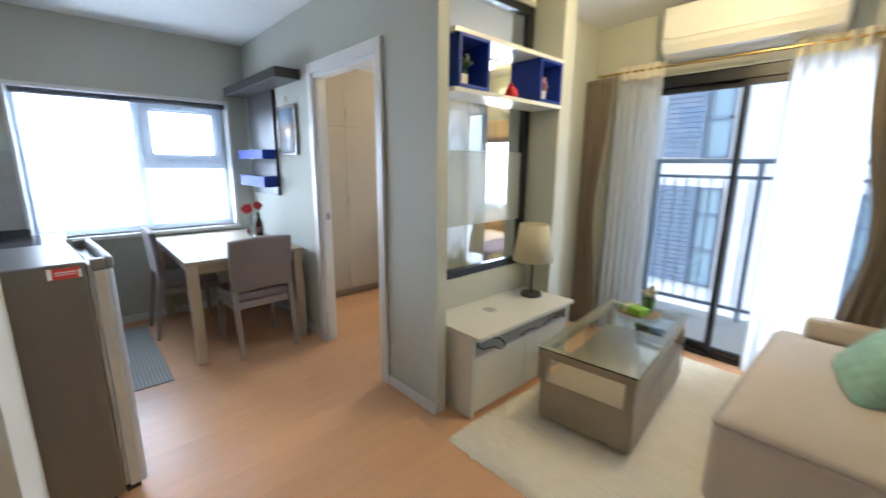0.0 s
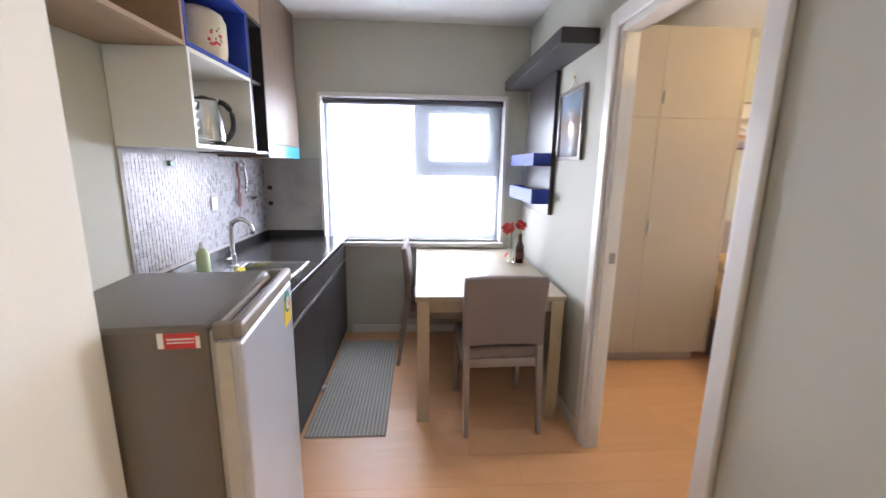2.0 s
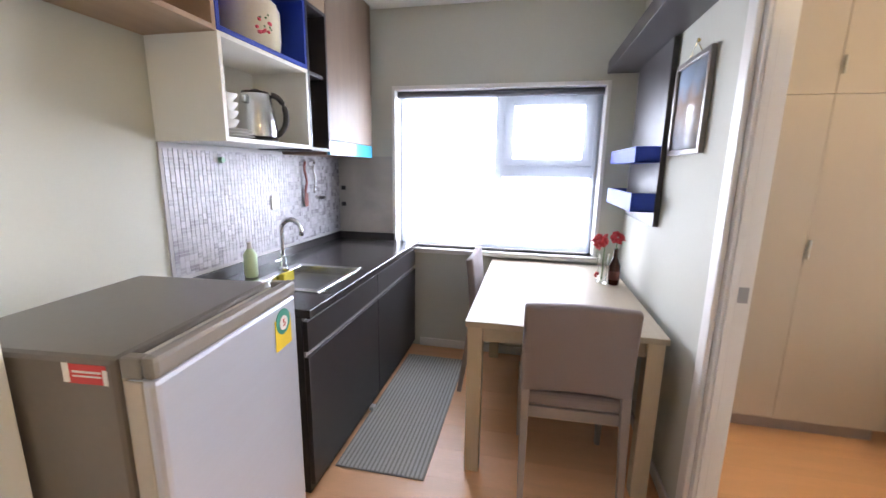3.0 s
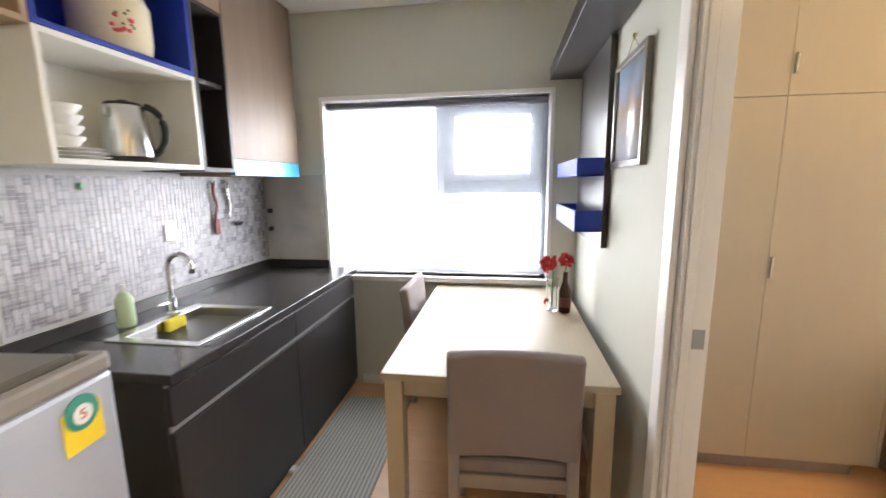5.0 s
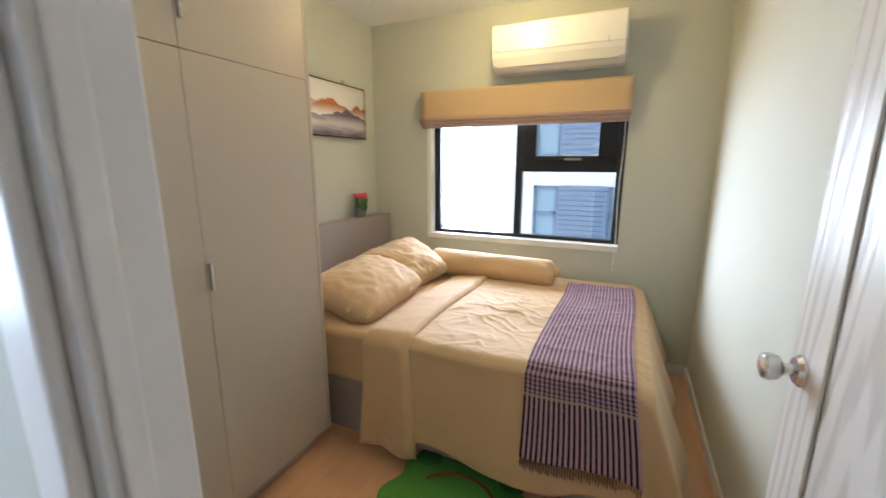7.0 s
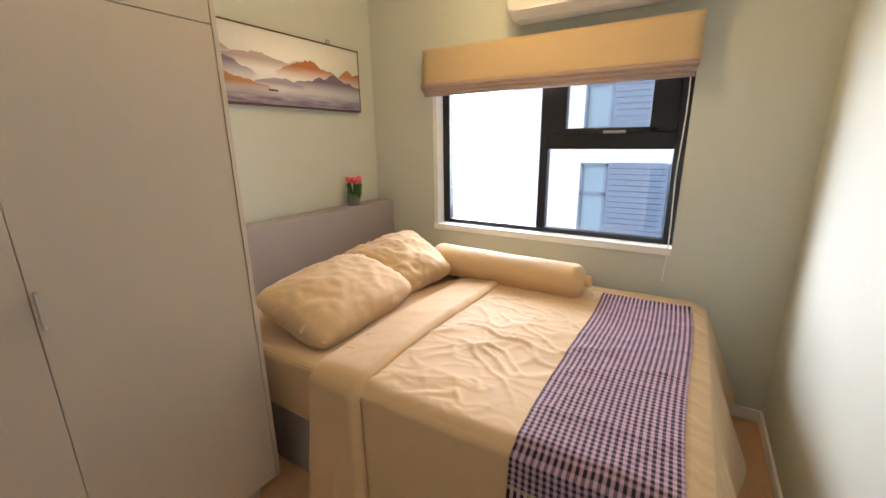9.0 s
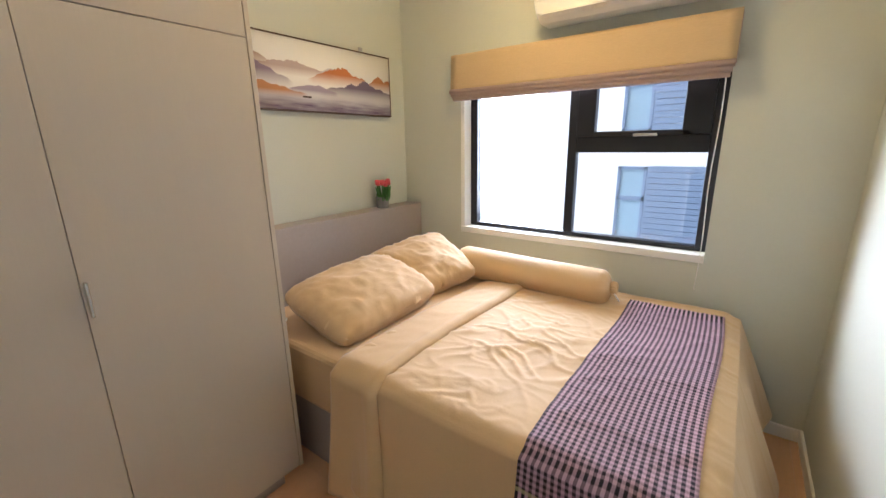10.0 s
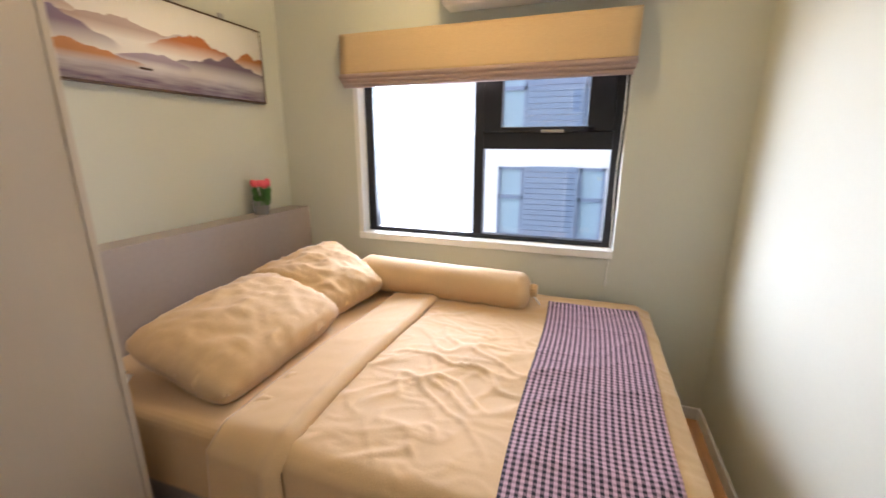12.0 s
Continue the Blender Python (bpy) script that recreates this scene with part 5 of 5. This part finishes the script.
def throw():
    t = thing("bed_throw", (-1.6, 5.0, 0.6), "purple and black checked throw across the bed foot", "throw")
    xa, xb, ya = -1.79, -1.395, 5.705
    flat, hang = ya - BY0, 0.345

    def cloth(u, v):
        s = v * (flat + hang)
        x = xa + u * (xb - xa) + 0.008 * math.sin(s * 5)
        y = ya - min(s, flat)
        d = max(0, s - flat)
        z = BZ + 0.024 + wrinkle(x, y)
        near = max(0.0, 1 - (flat - min(s, flat)) / 0.045)
        z -= 0.022 * near * near
        ex = max(0, 1 - (BX1 - min(x, BX1)) / 0.045)
        z -= 0.022 * ex * ex
        if d:
            k = d / 0.4
            y -= 0.026 + 0.052 * k + (math.sin(x * 13.0 + 1.1 * math.sin(x * 5)) * 0.020) * k
            x += 0.05 * k * (u - 0.1)
        return (x, y, z - d * 0.97)
    sheet("cloth", 40, 130, cloth, WOVEN, t, 0.003, uv=lambda u, v: (u, v * (flat + hang)))
    bm = bmesh.new()
    for i in range(44):
        p = Vector(cloth((i + 0.5) / 44, 1.0))
        add_box(bm, p.x - 0.002, p.x + 0.002, p.y - 0.002, p.y + 0.002, p.z - 0.035 - 0.008 * (i % 3), p.z)
    tagged(mesh_object("fringe", bm, DARK_WOOD, t), "dark knotted fringe", kind="stuff")


def landscape():
    p = thing("landscape_painting", (BEDWEST + 0.02, 5.2, 1.55), "wide ink painting of misty purple and orange hills", "painting")
    y0, y1, z0, z1 = 4.66, 5.70, 1.552, 1.917
    x = BEDWEST + 0.040
    sheet("canvas", 2, 2, lambda u, v: (x - 0.003, y0 + 0.008 + u * (y1 - y0 - 0.016), z0 + 0.008 + v * (z1 - z0 - 0.016)), LANDSCAPE, p, 0.002)
    fr = surface("dark_walnut_frame", (0.07, 0.035, 0.02), 0.5)
    boxes("frame", [(BEDWEST + 0.002, x, y0, y0 + 0.008, z0, z1), (BEDWEST + 0.002, x, y1 - 0.008, y1, z0, z1), (BEDWEST + 0.002, x, y0 + 0.008, y1 - 0.008, z0, z0 + 0.008), (BEDWEST + 0.002, x, y0 + 0.008, y1 - 0.008, z1 - 0.008, z1)], fr, p, 0.001)
    box("boat", x - 0.001, x + 0.0005, 5.02, 5.075, 1.625, 1.634, fr, p, 0.001)
    box("hook", BEDWEST + 0.002, BEDWEST + 0.012, 5.47, 5.50, 1.917, 1.95, GREY_PLASTIC, p, 0.004)


def tulips():
    t = thing("tulip_pot", (-3.34, 5.55, 0.967), "pink tulips in a grey cement pot on the headboard", "potted flowers")
    x, y, z = -3.335, 5.54, 0.9675
    lathe("pot", [(0.038, 0), (0.045, 0.072), (0.041, 0.074), (0.038, 0.055)], (x, y, z), CONCRETE_POT, t, 24)
    rnd = random.Random(2)
    bm, gm = bmesh.new(), bmesh.new()
    for i in range(15):
        a, r = rnd.uniform(0, 6.28), rnd.uniform(0.008, 0.050)
        px, py, pz = x + r * math.cos(a), y + r * math.sin(a), z + rnd.uniform(0.155, 0.178)
        for k in range(5):
            b = 2 * math.pi * k / 5
            m = Matrix.Translation((px + 0.007 * math.cos(b), py + 0.007 * math.sin(b), pz)) @ Matrix.Diagonal((0.7, 0.7, 1.5, 1))
            bmesh.ops.create_icosphere(bm, subdivisions=1, radius=0.0115, matrix=m)
        add_box(gm, px - 0.003, px + 0.003, py - 0.003, py + 0.003, z + 0.05, pz)
        m = Matrix.Translation((px + 0.006, py - 0.004, z + 0.10)) @ Euler((rnd.uniform(-0.3, 0.3), rnd.uniform(-0.3, 0.3), a)).to_matrix().to_4x4() @ Matrix.Diagonal((0.45, 0.12, 2.3, 1))
        bmesh.ops.create_icosphere(gm, subdivisions=1, radius=0.022, matrix=m)
    mesh_object("flowers", bm, PINK, t, smooth=True)
    mesh_object("leaves", gm, LEAF, t)


def air_conditioner(at, wide, deep, high, label):
    """Wall unit: back against the wall at y, facing -y."""
    x, y, z = at
    a = thing("air_conditioner", at, label, "air conditioner", "air conditioners")
    profile = [(0, 0.0), (-deep * 0.55, -0.0), (-deep * 0.85, 0.035), (-deep * 0.97, 0.075), (-deep, 0.11), (-deep, high - 0.035), (-deep * 0.93, high), (0, high)]
    bm = bmesh.new()
    ends = []
    for px in (x - wide / 2, x + wide / 2):
        ends.append([bm.verts.new((px, y + p, z + q)) for p, q in profile])
    n = len(profile)
    for i in range(n):
        bm.faces.new((ends[0][i], ends[0][(i + 1) % n], ends[1][(i + 1) % n], ends[1][i]))
    bm.faces.new(ends[0])
    bm.faces.new(ends[1])
    mesh_object("casing", bm, WHITE_PLASTIC, a, 0.010, segments=3)
    box("front_panel", x - wide / 2 + 0.006, x + wide / 2 - 0.006, y - deep - 0.006, y - deep + 0.004, z + 0.105, z + high - 0.012, WHITE_PLASTIC, a, 0.004)
    box("louvre_flap", x - wide / 2 + 0.04, x + wide / 2 - 0.04, y - deep * 0.99, y - deep * 0.60, z + 0.018, z + 0.024, WHITE_PLASTIC, a, 0.002, None)
    box("display", x + wide / 2 - 0.10, x + wide / 2 - 0.097, y - deep - 0.007, y - deep + 0.0, z + 0.105, z + 0.14, GREY_PLASTIC, a, 0)
    box("badge", x - wide / 2 + 0.02, x - wide / 2 + 0.05, y - deep - 0.0065, y - deep, z + 0.112, z + 0.117, GREY_PLASTIC, a, 0)


def ceiling_lamp(x, y):
    c = thing("ceiling_lamp", (x, y, H), "round lit opal ceiling lamp", "ceiling lamp", "ceiling lamps")
    lathe("plate", [(0.15, 0), (0.15, -0.018)], (x, y, H - 0.0005), WHITE_PLASTIC, c, 32)
    lathe("opal_shade", [(0.145, -0.018), (0.14, -0.04), (0.11, -0.065), (0.05, -0.078), (0.005, -0.08)], (x, y, H), LAMP_GLOW, c, 32)


def green_rug():
    g = thing("green_rug", (-2.03, 4.33, 0), "green shaped pile bedside rug with a red line", "rug")
    bm = bmesh.new()
    n = 72
    ring = []
    for i in range(n):
        a = 2 * math.pi * i / n
        r = 1 + 0.10 * math.cos(3 * a + 0.6) + 0.06 * math.cos(7 * a)
        ring.append((-2.03 + 0.315 * r * math.cos(a), 4.33 + 0.26 * r * math.sin(a)))
    lo = [bm.verts.new((x, y, 0.0005)) for x, y in ring]
    hi = [bm.verts.new((x, y, 0.016)) for x, y in ring]
    for i in range(n):
        bm.faces.new((lo[i], lo[(i + 1) % n], hi[(i + 1) % n], hi[i]))
    bm.faces.new(hi)
    bm.faces.new(lo)
    mesh_object("pile", bm, GREEN_RUG, g, 0.006)
    tube("line", [(-2.03 + 0.17 * math.cos(a), 4.30 + 0.13 * math.sin(a), 0.017) for a in (radians(25 + i * 13) for i in range(11))], 0.007, RED_BROWN, g, 8)
    for sx in (-1, 1):
        lathe("patch", [(0.06, 0.015), (0.055, 0.019)], (-2.03 + sx * 0.2, 4.48, 0), GREEN_RUG_DARK, g, 20)


wardrobe()
bed()
pillow("pillow", (-2.82, 4.87, 0.674), (0.225, 0.34, 0.12), (3, 18, 2), 1)
pillow("pillow", (-2.85, 5.35, 0.692), (0.22, 0.27, 0.11), (7, 24, -14), 5)
pillow_tie()
bolster()
throw()
landscape()
tulips()
air_conditioner((-1.96, BEDN - 0.003, 1.955), 0.80, 0.21, 0.275, "white wall air conditioner above the bedroom window")
ceiling_lamp(-2.18, 5.17)
green_rug()


# ---- living room ----
def tv_bench():
    b = thing("tv_bench", (-0.6, 3.78, 0), "glossy white low television bench with drawers", "bench")
    x0, x1, y0, y1 = -0.835, -0.412, 3.262, 4.195
    box("top", x0, x1, y0, y1, 0.462, 0.485, WHITE_GLOSS, b, 0.002)
    for a in (y0, y1 - 0.02):
        box("side", x0, x1 - 0.045, a, a + 0.02, 0, 0.462, WHITE_LAM, b, 0.002)
    box("shelf", x0, x1 - 0.045, y0 + 0.02, y1 - 0.02, 0.335, 0.355, WHITE_LAM, b, 0.001)
    box("back", x0, x0 + 0.012, y0 + 0.02, y1 - 0.02, 0.02, 0.462, WHITE_LAM, b, 0)
    for a, c in ((y0 + 0.021, 3.728), (3.732, y1 - 0.021)):
        box("drawer_front", x1 - 0.068, x1 - 0.045, a, c, 0.03, 0.333, WHITE_LAM, b, 0.002)
    box("plinth", x0 + 0.012, x1 - 0.08, y0 + 0.02, y1 - 0.02, 0, 0.03, WHITE_LAM, b, 0)
    boxes("grommet", [(-0.70, -0.63, 3.60, 3.66, 0.485, 0.489)], GREY_PLASTIC, b, 0.001)
    c = thing("cable", (-0.5, 3.5, 0.356), "black cable lying coiled in the bench", "cable")
    tube("wire", [(-0.50 + 0.06 * math.cos(a) + 0.01 * math.sin(3 * a), 3.46 + 0.09 * math.sin(a), 0.360 + 0.002 * i % 0.02) for i, a in enumerate(2 * math.pi * k / 20 for k in range(44))], 0.004, BLACK, c, 6)
    tube("wire", [(-0.47 - 0.002 * k, 3.70 + 0.045 * k, 0.362 + 0.010 * math.sin(k)) for k in range(11)], 0.005, BLACK, c, 6)


def table_lamp():
    l = thing("table_lamp", (-0.66, 4.06, 0.485), "cream fabric table lamp on a black stand", "table lamp")
    x, y = -0.665, 4.06
    lathe("foot", [(0.07, 0), (0.072, 0.01), (0.066, 0.022), (0.01, 0.026)], (x, y, 0.4855), BLACK, l, 28)
    lathe("stem", [(0.008, 0.02), (0.008, 0.30)], (x, y, 0.485), BLACK, l, 12)
    bm = bmesh.new()
    rings = [[bm.verts.new((x + r * math.cos(a), y + r * math.sin(a), z)) for a in (2 * math.pi * i / 36 for i in range(36))] for r, z in ((0.135, 0.735), (0.098, 0.98))]
    for i in range(36):
        bm.faces.new((rings[0][i], rings[0][(i + 1) % 36], rings[1][(i + 1) % 36], rings[1][i]))
    s = mesh_object("shade", bm, SHADE, l, smooth=True)
    mod = s.modifiers.new("thick", "SOLIDIFY")
    mod.thickness = 0.003


def recess_shelf():
    s = thing("recess_shelf", (-0.73, 3.73, 1.7), "white shelf with two royal blue boxes across the recess", "wall shelf")
    x0, x1 = -0.83, LIVW + 0.01
    boxes("board", [(x0, x1, 3.252, 4.198, 1.715, 1.737), (x0, x1, 3.252, 4.198, 1.985, 2.007)], WHITE_LAM, s, 0.002)
    for a, b in ((3.276, 3.50), (3.955, 4.184)):
        t = 0.016
        boxes("blue_box", [(x0 + 0.012, x1 + 0.004, a, a + t, 1.738, 1.984), (x0 + 0.012, x1 + 0.004, b - t, b, 1.738, 1.984), (x0 + 0.012, x1 + 0.004, a + t, b - t, 1.738, 1.738 + t), (x0 + 0.012, x1 + 0.004, a + t, b - t, 1.984 - t, 1.984),
                           (x0, x0 + 0.012, a, b, 1.738, 1.984)], BLUE, s, 0.001)


def shelf_plants():
    p = thing("small_plant", (-0.70, 3.38, 1.755), "small leafy plant in a white pot", "plant")
    box("pot", -0.735, -0.675, 3.35, 3.41, 1.7545, 1.82, WHITE_LAM, p, 0.004)
    petal_cluster("leaves", (-0.705, 3.38, 1.86), 0.055, 40, 0.017, LEAF, p, 11)
    petal_cluster("blossom", (-0.70, 3.39, 1.88), 0.055, 12, 0.012, CREAM_CHINA, p, 12)
    q = thing("pink_plant", (-0.70, 4.07, 1.755), "dried pink flowers in a white pot", "plant")
    lathe("pot", [(0.026, 0), (0.032, 0.06), (0.028, 0.06), (0.024, 0.01)], (-0.69, 4.08, 1.7545), WHITE_PLASTIC, q, 20)
    petal_cluster("flowers", (-0.69, 4.08, 1.85), 0.045, 36, 0.015, surface("dusty_pink_petals", (0.48, 0.24, 0.22), 0.8), q, 13)
    r = thing("red_trinket", (-0.68, 3.75, 1.737), "small red ornament on the shelf", "ornament")
    lathe("body", [(0.03, 0), (0.038, 0.02), (0.03, 0.05), (0.018, 0.062)], (-0.67, 3.76, 1.7375), RED, r, 20)
    petal_cluster("tuft", (-0.67, 3.76, 1.81), 0.014, 8, 0.012, RED, r, 14)


def coffee_table():
    c = thing("coffee_table", (-0.023, 4.03, 0), "taupe coffee table with a glass top and drawer base", "coffee table", turn=6)
    m = pose(-0.023, 4.03, 0, 0, 0, 6)
    w, l = 0.248, 0.522
    paint = surface("taupe_lacquer", (0.36, 0.30, 0.22), 0.4, vary=0.05, scale=4, bump=0.04)
    boxes("base_box", [(-w + 0.02, w - 0.02, -l + 0.02, l - 0.02, 0.055, 0.265)], paint, c, 0.004, m)
    boxes("foot", [(-w + 0.06, w - 0.06, -l + 0.06, l - 0.06, 0.024, 0.055)], surface("dark_taupe_lacquer", (0.16, 0.13, 0.09), 0.5), c, 0.002, m)
    boxes("drawer_front", [(w - 0.02, w - 0.008, -l + 0.022, -0.003, 0.06, 0.26), (w - 0.02, w - 0.008, 0.003, l - 0.022, 0.06, 0.26)], paint, c, 0.002, m)
    for a in (-w + 0.01, w - 0.055):
        for b in (-l + 0.01, l - 0.055):
            boxes("post", [(a, a + 0.045, b, b + 0.045, 0.265, 0.40)], paint, c, 0.003, m)
    boxes("frame", [(-w + 0.005, w - 0.005, -l + 0.005, -l + 0.055, 0.40, 0.44), (-w + 0.005, w - 0.005, l - 0.055, l - 0.005, 0.40, 0.44), (-w + 0.005, -w + 0.05, -l + 0.055, l - 0.055, 0.40, 0.44), (w - 0.05, w - 0.005, -l + 0.055, l - 0.055, 0.40, 0.44)], paint, c, 0.003, m)
    g = boxes("glass_top", [(-w, w, -l, l, 0.4415, 0.4495)], glass("green_table_glass", (0.86, 0.95, 0.91)), c, 0.001, m)
    g.visible_shadow = False


def tray():
    t = thing("wooden_tray", (-0.06, 4.38, 0.45), "round wooden tray on the glass table", "tray")
    lathe("dish", [(0.10, 0), (0.128, 0.012), (0.125, 0.015), (0.095, 0.004)], (-0.06, 4.36, 0.4502), WOOD_CAB_H, t, 36)
    p = thing("tissue_packet", (-0.08, 4.32, 0.455), "lime green and cream paper packet", "packet")
    m = pose(-0.07, 4.33, 0.455, 0, 0, 70)
    boxes("packet", [(-0.045, 0.045, -0.075, 0.075, 0.001, 0.05)], LIME, p, 0.010, m)
    boxes("packet_end", [(-0.046, 0.046, 0.02, 0.055, 0.0, 0.052)], CREAM_CHINA, p, 0.008, m)
    v = thing("green_vase", (-0.03, 4.42, 0.455), "green cup with cream flowers", "vase")
    lathe("cup", [(0.028, 0), (0.036, 0.05), (0.04, 0.09), (0.036, 0.09), (0.026, 0.01)], (-0.03, 4.43, 0.4555), surface("green_ceramic", (0.10, 0.22, 0.09), 0.3), v, 24)
    petal_cluster("flowers", (-0.03, 4.43, 0.575), 0.042, 40, 0.016, surface("cream_petals", (0.62, 0.60, 0.42), 0.8), v, 21)


def living_rug():
    r = thing("shag_rug", (0.4, 4.0, 0), "cream shaggy pile rug under the coffee table", "rug")

    def pile(u, v):
        x, y = -0.43 + u * 1.75, 3.05 + v * 1.87
        e = min(u * 1.75, (1 - u) * 1.75, v * 1.87, (1 - v) * 1.87)
        z = 0.026 * min(1.0, math.sqrt(max(e, 0) / 0.03)) + 0.002 + 0.008 * noise.noise(Vector((x * 40, y * 40, 0)))
        if e <= 0:
            z = 0.0008
        w = 0.014 * noise.noise(Vector((x * 22, y * 22, 5))) + 0.01 * noise.noise(Vector((x * 5, y * 5, 5)))
        return (x + w, y + w, z)
    sheet("pile", 150, 160, pile, RUG, r)


def sofa():
    s = thing("sofa", (1.0, 4.2, 0), "cream fabric two-seat sofa", "sofa")
    x0, x1, y0, y1 = 0.56, 1.42, 3.52, 4.92
    bm = bmesh.new()
    add_box(bm, x0, x1, y0, y1, 0.05, 0.40)
    mesh_object("base", bm, CREAM_FABRIC, s, 0.03, segments=3)

    def seat(u, v):
        x, y = x0 + 0.005 + u * (x1 - x0 - 0.2), y0 + 0.005 + v * (y1 - y0 - 0.14)
        e = min(u * 5, 1, (1 - u) * 5, v * 8, (1 - v) * 8)
        return (x, y, 0.40 + 0.035 * math.sqrt(max(0, e)) + 0.008 * noise.noise(Vector((x * 4, y * 3, 1))) * e)
    sheet("seat_cushion", 30, 40, seat, CREAM_FABRIC, s, 0.02)
    bm = bmesh.new()
    add_box(bm, x0 + 0.12, x1, y1 - 0.13, y1, 0.40, 0.53)
    mesh_object("armrest", bm, CREAM_FABRIC, s, 0.035, segments=3)
    bm = bmesh.new()
    add_box(bm, x1 - 0.20, x1, y0, y1 - 0.13, 0.40, 0.80)
    mesh_object("backrest", bm, CREAM_FABRIC, s, 0.05, segments=3)
    boxes("foot", [(a, a + 0.05, b, b + 0.05, 0.024, 0.05) for a in (x0 + 0.04, x1 - 0.1) for b in (y0 + 0.04, y1 - 0.1)], BLACK, s, 0)


def curtains():
    def folds(name, x0, x1, y, z0, z1, n, depth, mat, parent, pinch=0.0, tie=1.0):
        mid = (x0 + x1) / 2

        def f(u, v):
            k = 1 - pinch * math.exp(-((v - 0.52) / 0.25) ** 2)
            x = mid + tie * (x1 - x0) / 2 * (1 - k) + (u - 0.5) * (x1 - x0) * k
            a = 2 * math.pi * n * u
            return (x + 0.008 * math.sin(2.0 * a), y + depth * math.sin(a) * (0.7 + 0.3 * v) + 0.006 * math.sin(a * 0.37 + 3 * v), z1 - v * (z1 - z0))
        return sheet(name, n * 12, 24, f, mat, parent, 0.0015)
    for side, sx, bx in (("a", (-0.61, -0.29), (-0.825, -0.61)), ("b", (0.40, 0.78), (0.74, 1.06))):
        g = thing("sheer_curtain", ((sx[0] + sx[1]) / 2, 4.95, 0.02), "white sheer curtain panel drawn aside", "curtain", "sheer curtains")
        folds("cloth", sx[0], sx[1], 4.955, 0.03, 1.985, 6, 0.020, SHEER, g)
        folds("header", sx[0], sx[1] + 0.005, 4.955, 1.975, 2.075, 6, 0.026, HEADER_CLOTH, g)
        d = thing("brown_drape", ((bx[0] + bx[1]) / 2, 4.92, 0.02), "taupe brown lined drape drawn aside", "curtain", "brown drapes")
        folds("cloth", bx[0], bx[1], 4.895, 0.03, 2.0, 5, 0.026, BROWN_DRAPE, d, 0.35, -1.0 if side == "a" else 1.0)
    r = thing("curtain_rod", (0.1, 4.97, 2.04), "thin brass curtain rod", "curtain rod")
    lathe("rod", [(0.009, -0.78), (0.009, 1.10)], (0, 4.955, 2.035), BRASS, r, 14, axis="x")
    for x in (-0.76, 1.08):
        lathe("bracket", [(0.008, 0), (0.008, 0.10)], (x, 4.957, 2.035), BRASS, r, 10, axis="y")


tv_bench()
table_lamp()
recess_shelf()
shelf_plants()
living_rug()
coffee_table()
tray()
sofa()
mp = pillow("cushion", (0, 0, 0), (0.22, 0.22, 0.10), (0, 0, 0), 9, label="mint green cushion on the sofa")
mp.data.materials.clear()
mp.data.materials.append(MINT)
mp["group"] = "sofa cushions"
mp["category"] = "cushion"
mp.matrix_basis = pose(1.02, 4.22, 0.585, 0, -50, 12)
curtains()
air_conditioner((0.16, LIVN - 0.003, 2.07), 0.90, 0.21, 0.31, "white wall air conditioner above the sliding door")
ceiling_lamp(0.20, 4.0)


# ---- tiles and floor boards ----
marble_slab = setting(box("marble_splashback", WEST + 0.0015, WEST + 0.012, SOUTH + 0.02, 1.545, 0.872, 1.43, MARBLE, bevel=0.001), "grey veined marble splashback")
backsplash = setting(box("mosaic_backing", WEST + 0.002, -1.845, SOUTH + 0.001, SOUTH + 0.009, 0.872, 1.437, surface("pale_grout", (0.50, 0.49, 0.49), 0.8), bevel=0), "pale grout behind glass mosaic")
bm = bmesh.new()
g = 0.0012
i0, i1 = math.ceil(WEST / TILE_STEP), math.floor(-1.845 / TILE_STEP)
for i in range(i0, i1):
    for k in range(math.ceil(0.874 / TILE_STEP), math.floor(1.437 / TILE_STEP)):
        d = 0.0105 + 0.0010 * ((i * 7 + k * 13) % 5) / 4
        add_box(bm, (i - 0.5) * TILE_STEP + g, (i + 0.5) * TILE_STEP - g, SOUTH + 0.009, SOUTH + d, (k - 0.5) * TILE_STEP + g + TILE_STEP / 2, (k + 0.5) * TILE_STEP - g + TILE_STEP / 2)
tiles = mesh_object("mosaic_tiles", bm, MOSAIC, backsplash)
tagged(tiles, "small grey glass mosaic tiles", kind="stuff")

floor_ob = bpy.data.objects["floor"]
PW, PL = 0.193, 1.21
made = {}
rnd = random.Random(8)
for i in range(int((EAST + 0.15 + 3.6) / PW) + 1):
    x0 = -3.58 + i * PW
    off = rnd.uniform(0, PL)
    y = -1.5 - off
    while y < 5.9:
        a, b = max(y, -1.5), min(y + PL, 5.98)
        y += PL
        if b - a < 0.05 or (x0 > -0.9 and a > LIVN + 0.05):
            continue
        if x0 > -0.9:
            b = min(b, LIVN + 0.02)
        if x0 + PW < -0.84:
            a = max(a, SOUTH - 0.1)
        if b - a < 0.05 or x0 + PW > EAST + 0.1 or x0 < BEDWEST - 0.2:
            continue
        key = round(b - a, 3)
        if key not in made:
            bm = bmesh.new()
            add_box(bm, 0.0004, PW - 0.0004, 0.0003, b - a - 0.0003, -0.006, 0)
            me = bpy.data.meshes.new("plank")
            bmesh.ops.recalc_face_normals(bm, faces=bm.faces[:])
            bm.to_mesh(me)
            bm.free()
            me.materials.append(PLANK)
            made[key] = me
        p = new("plank", made[key])
        p.parent = floor_ob
        p.matrix_basis = pose(x0, a, 0)
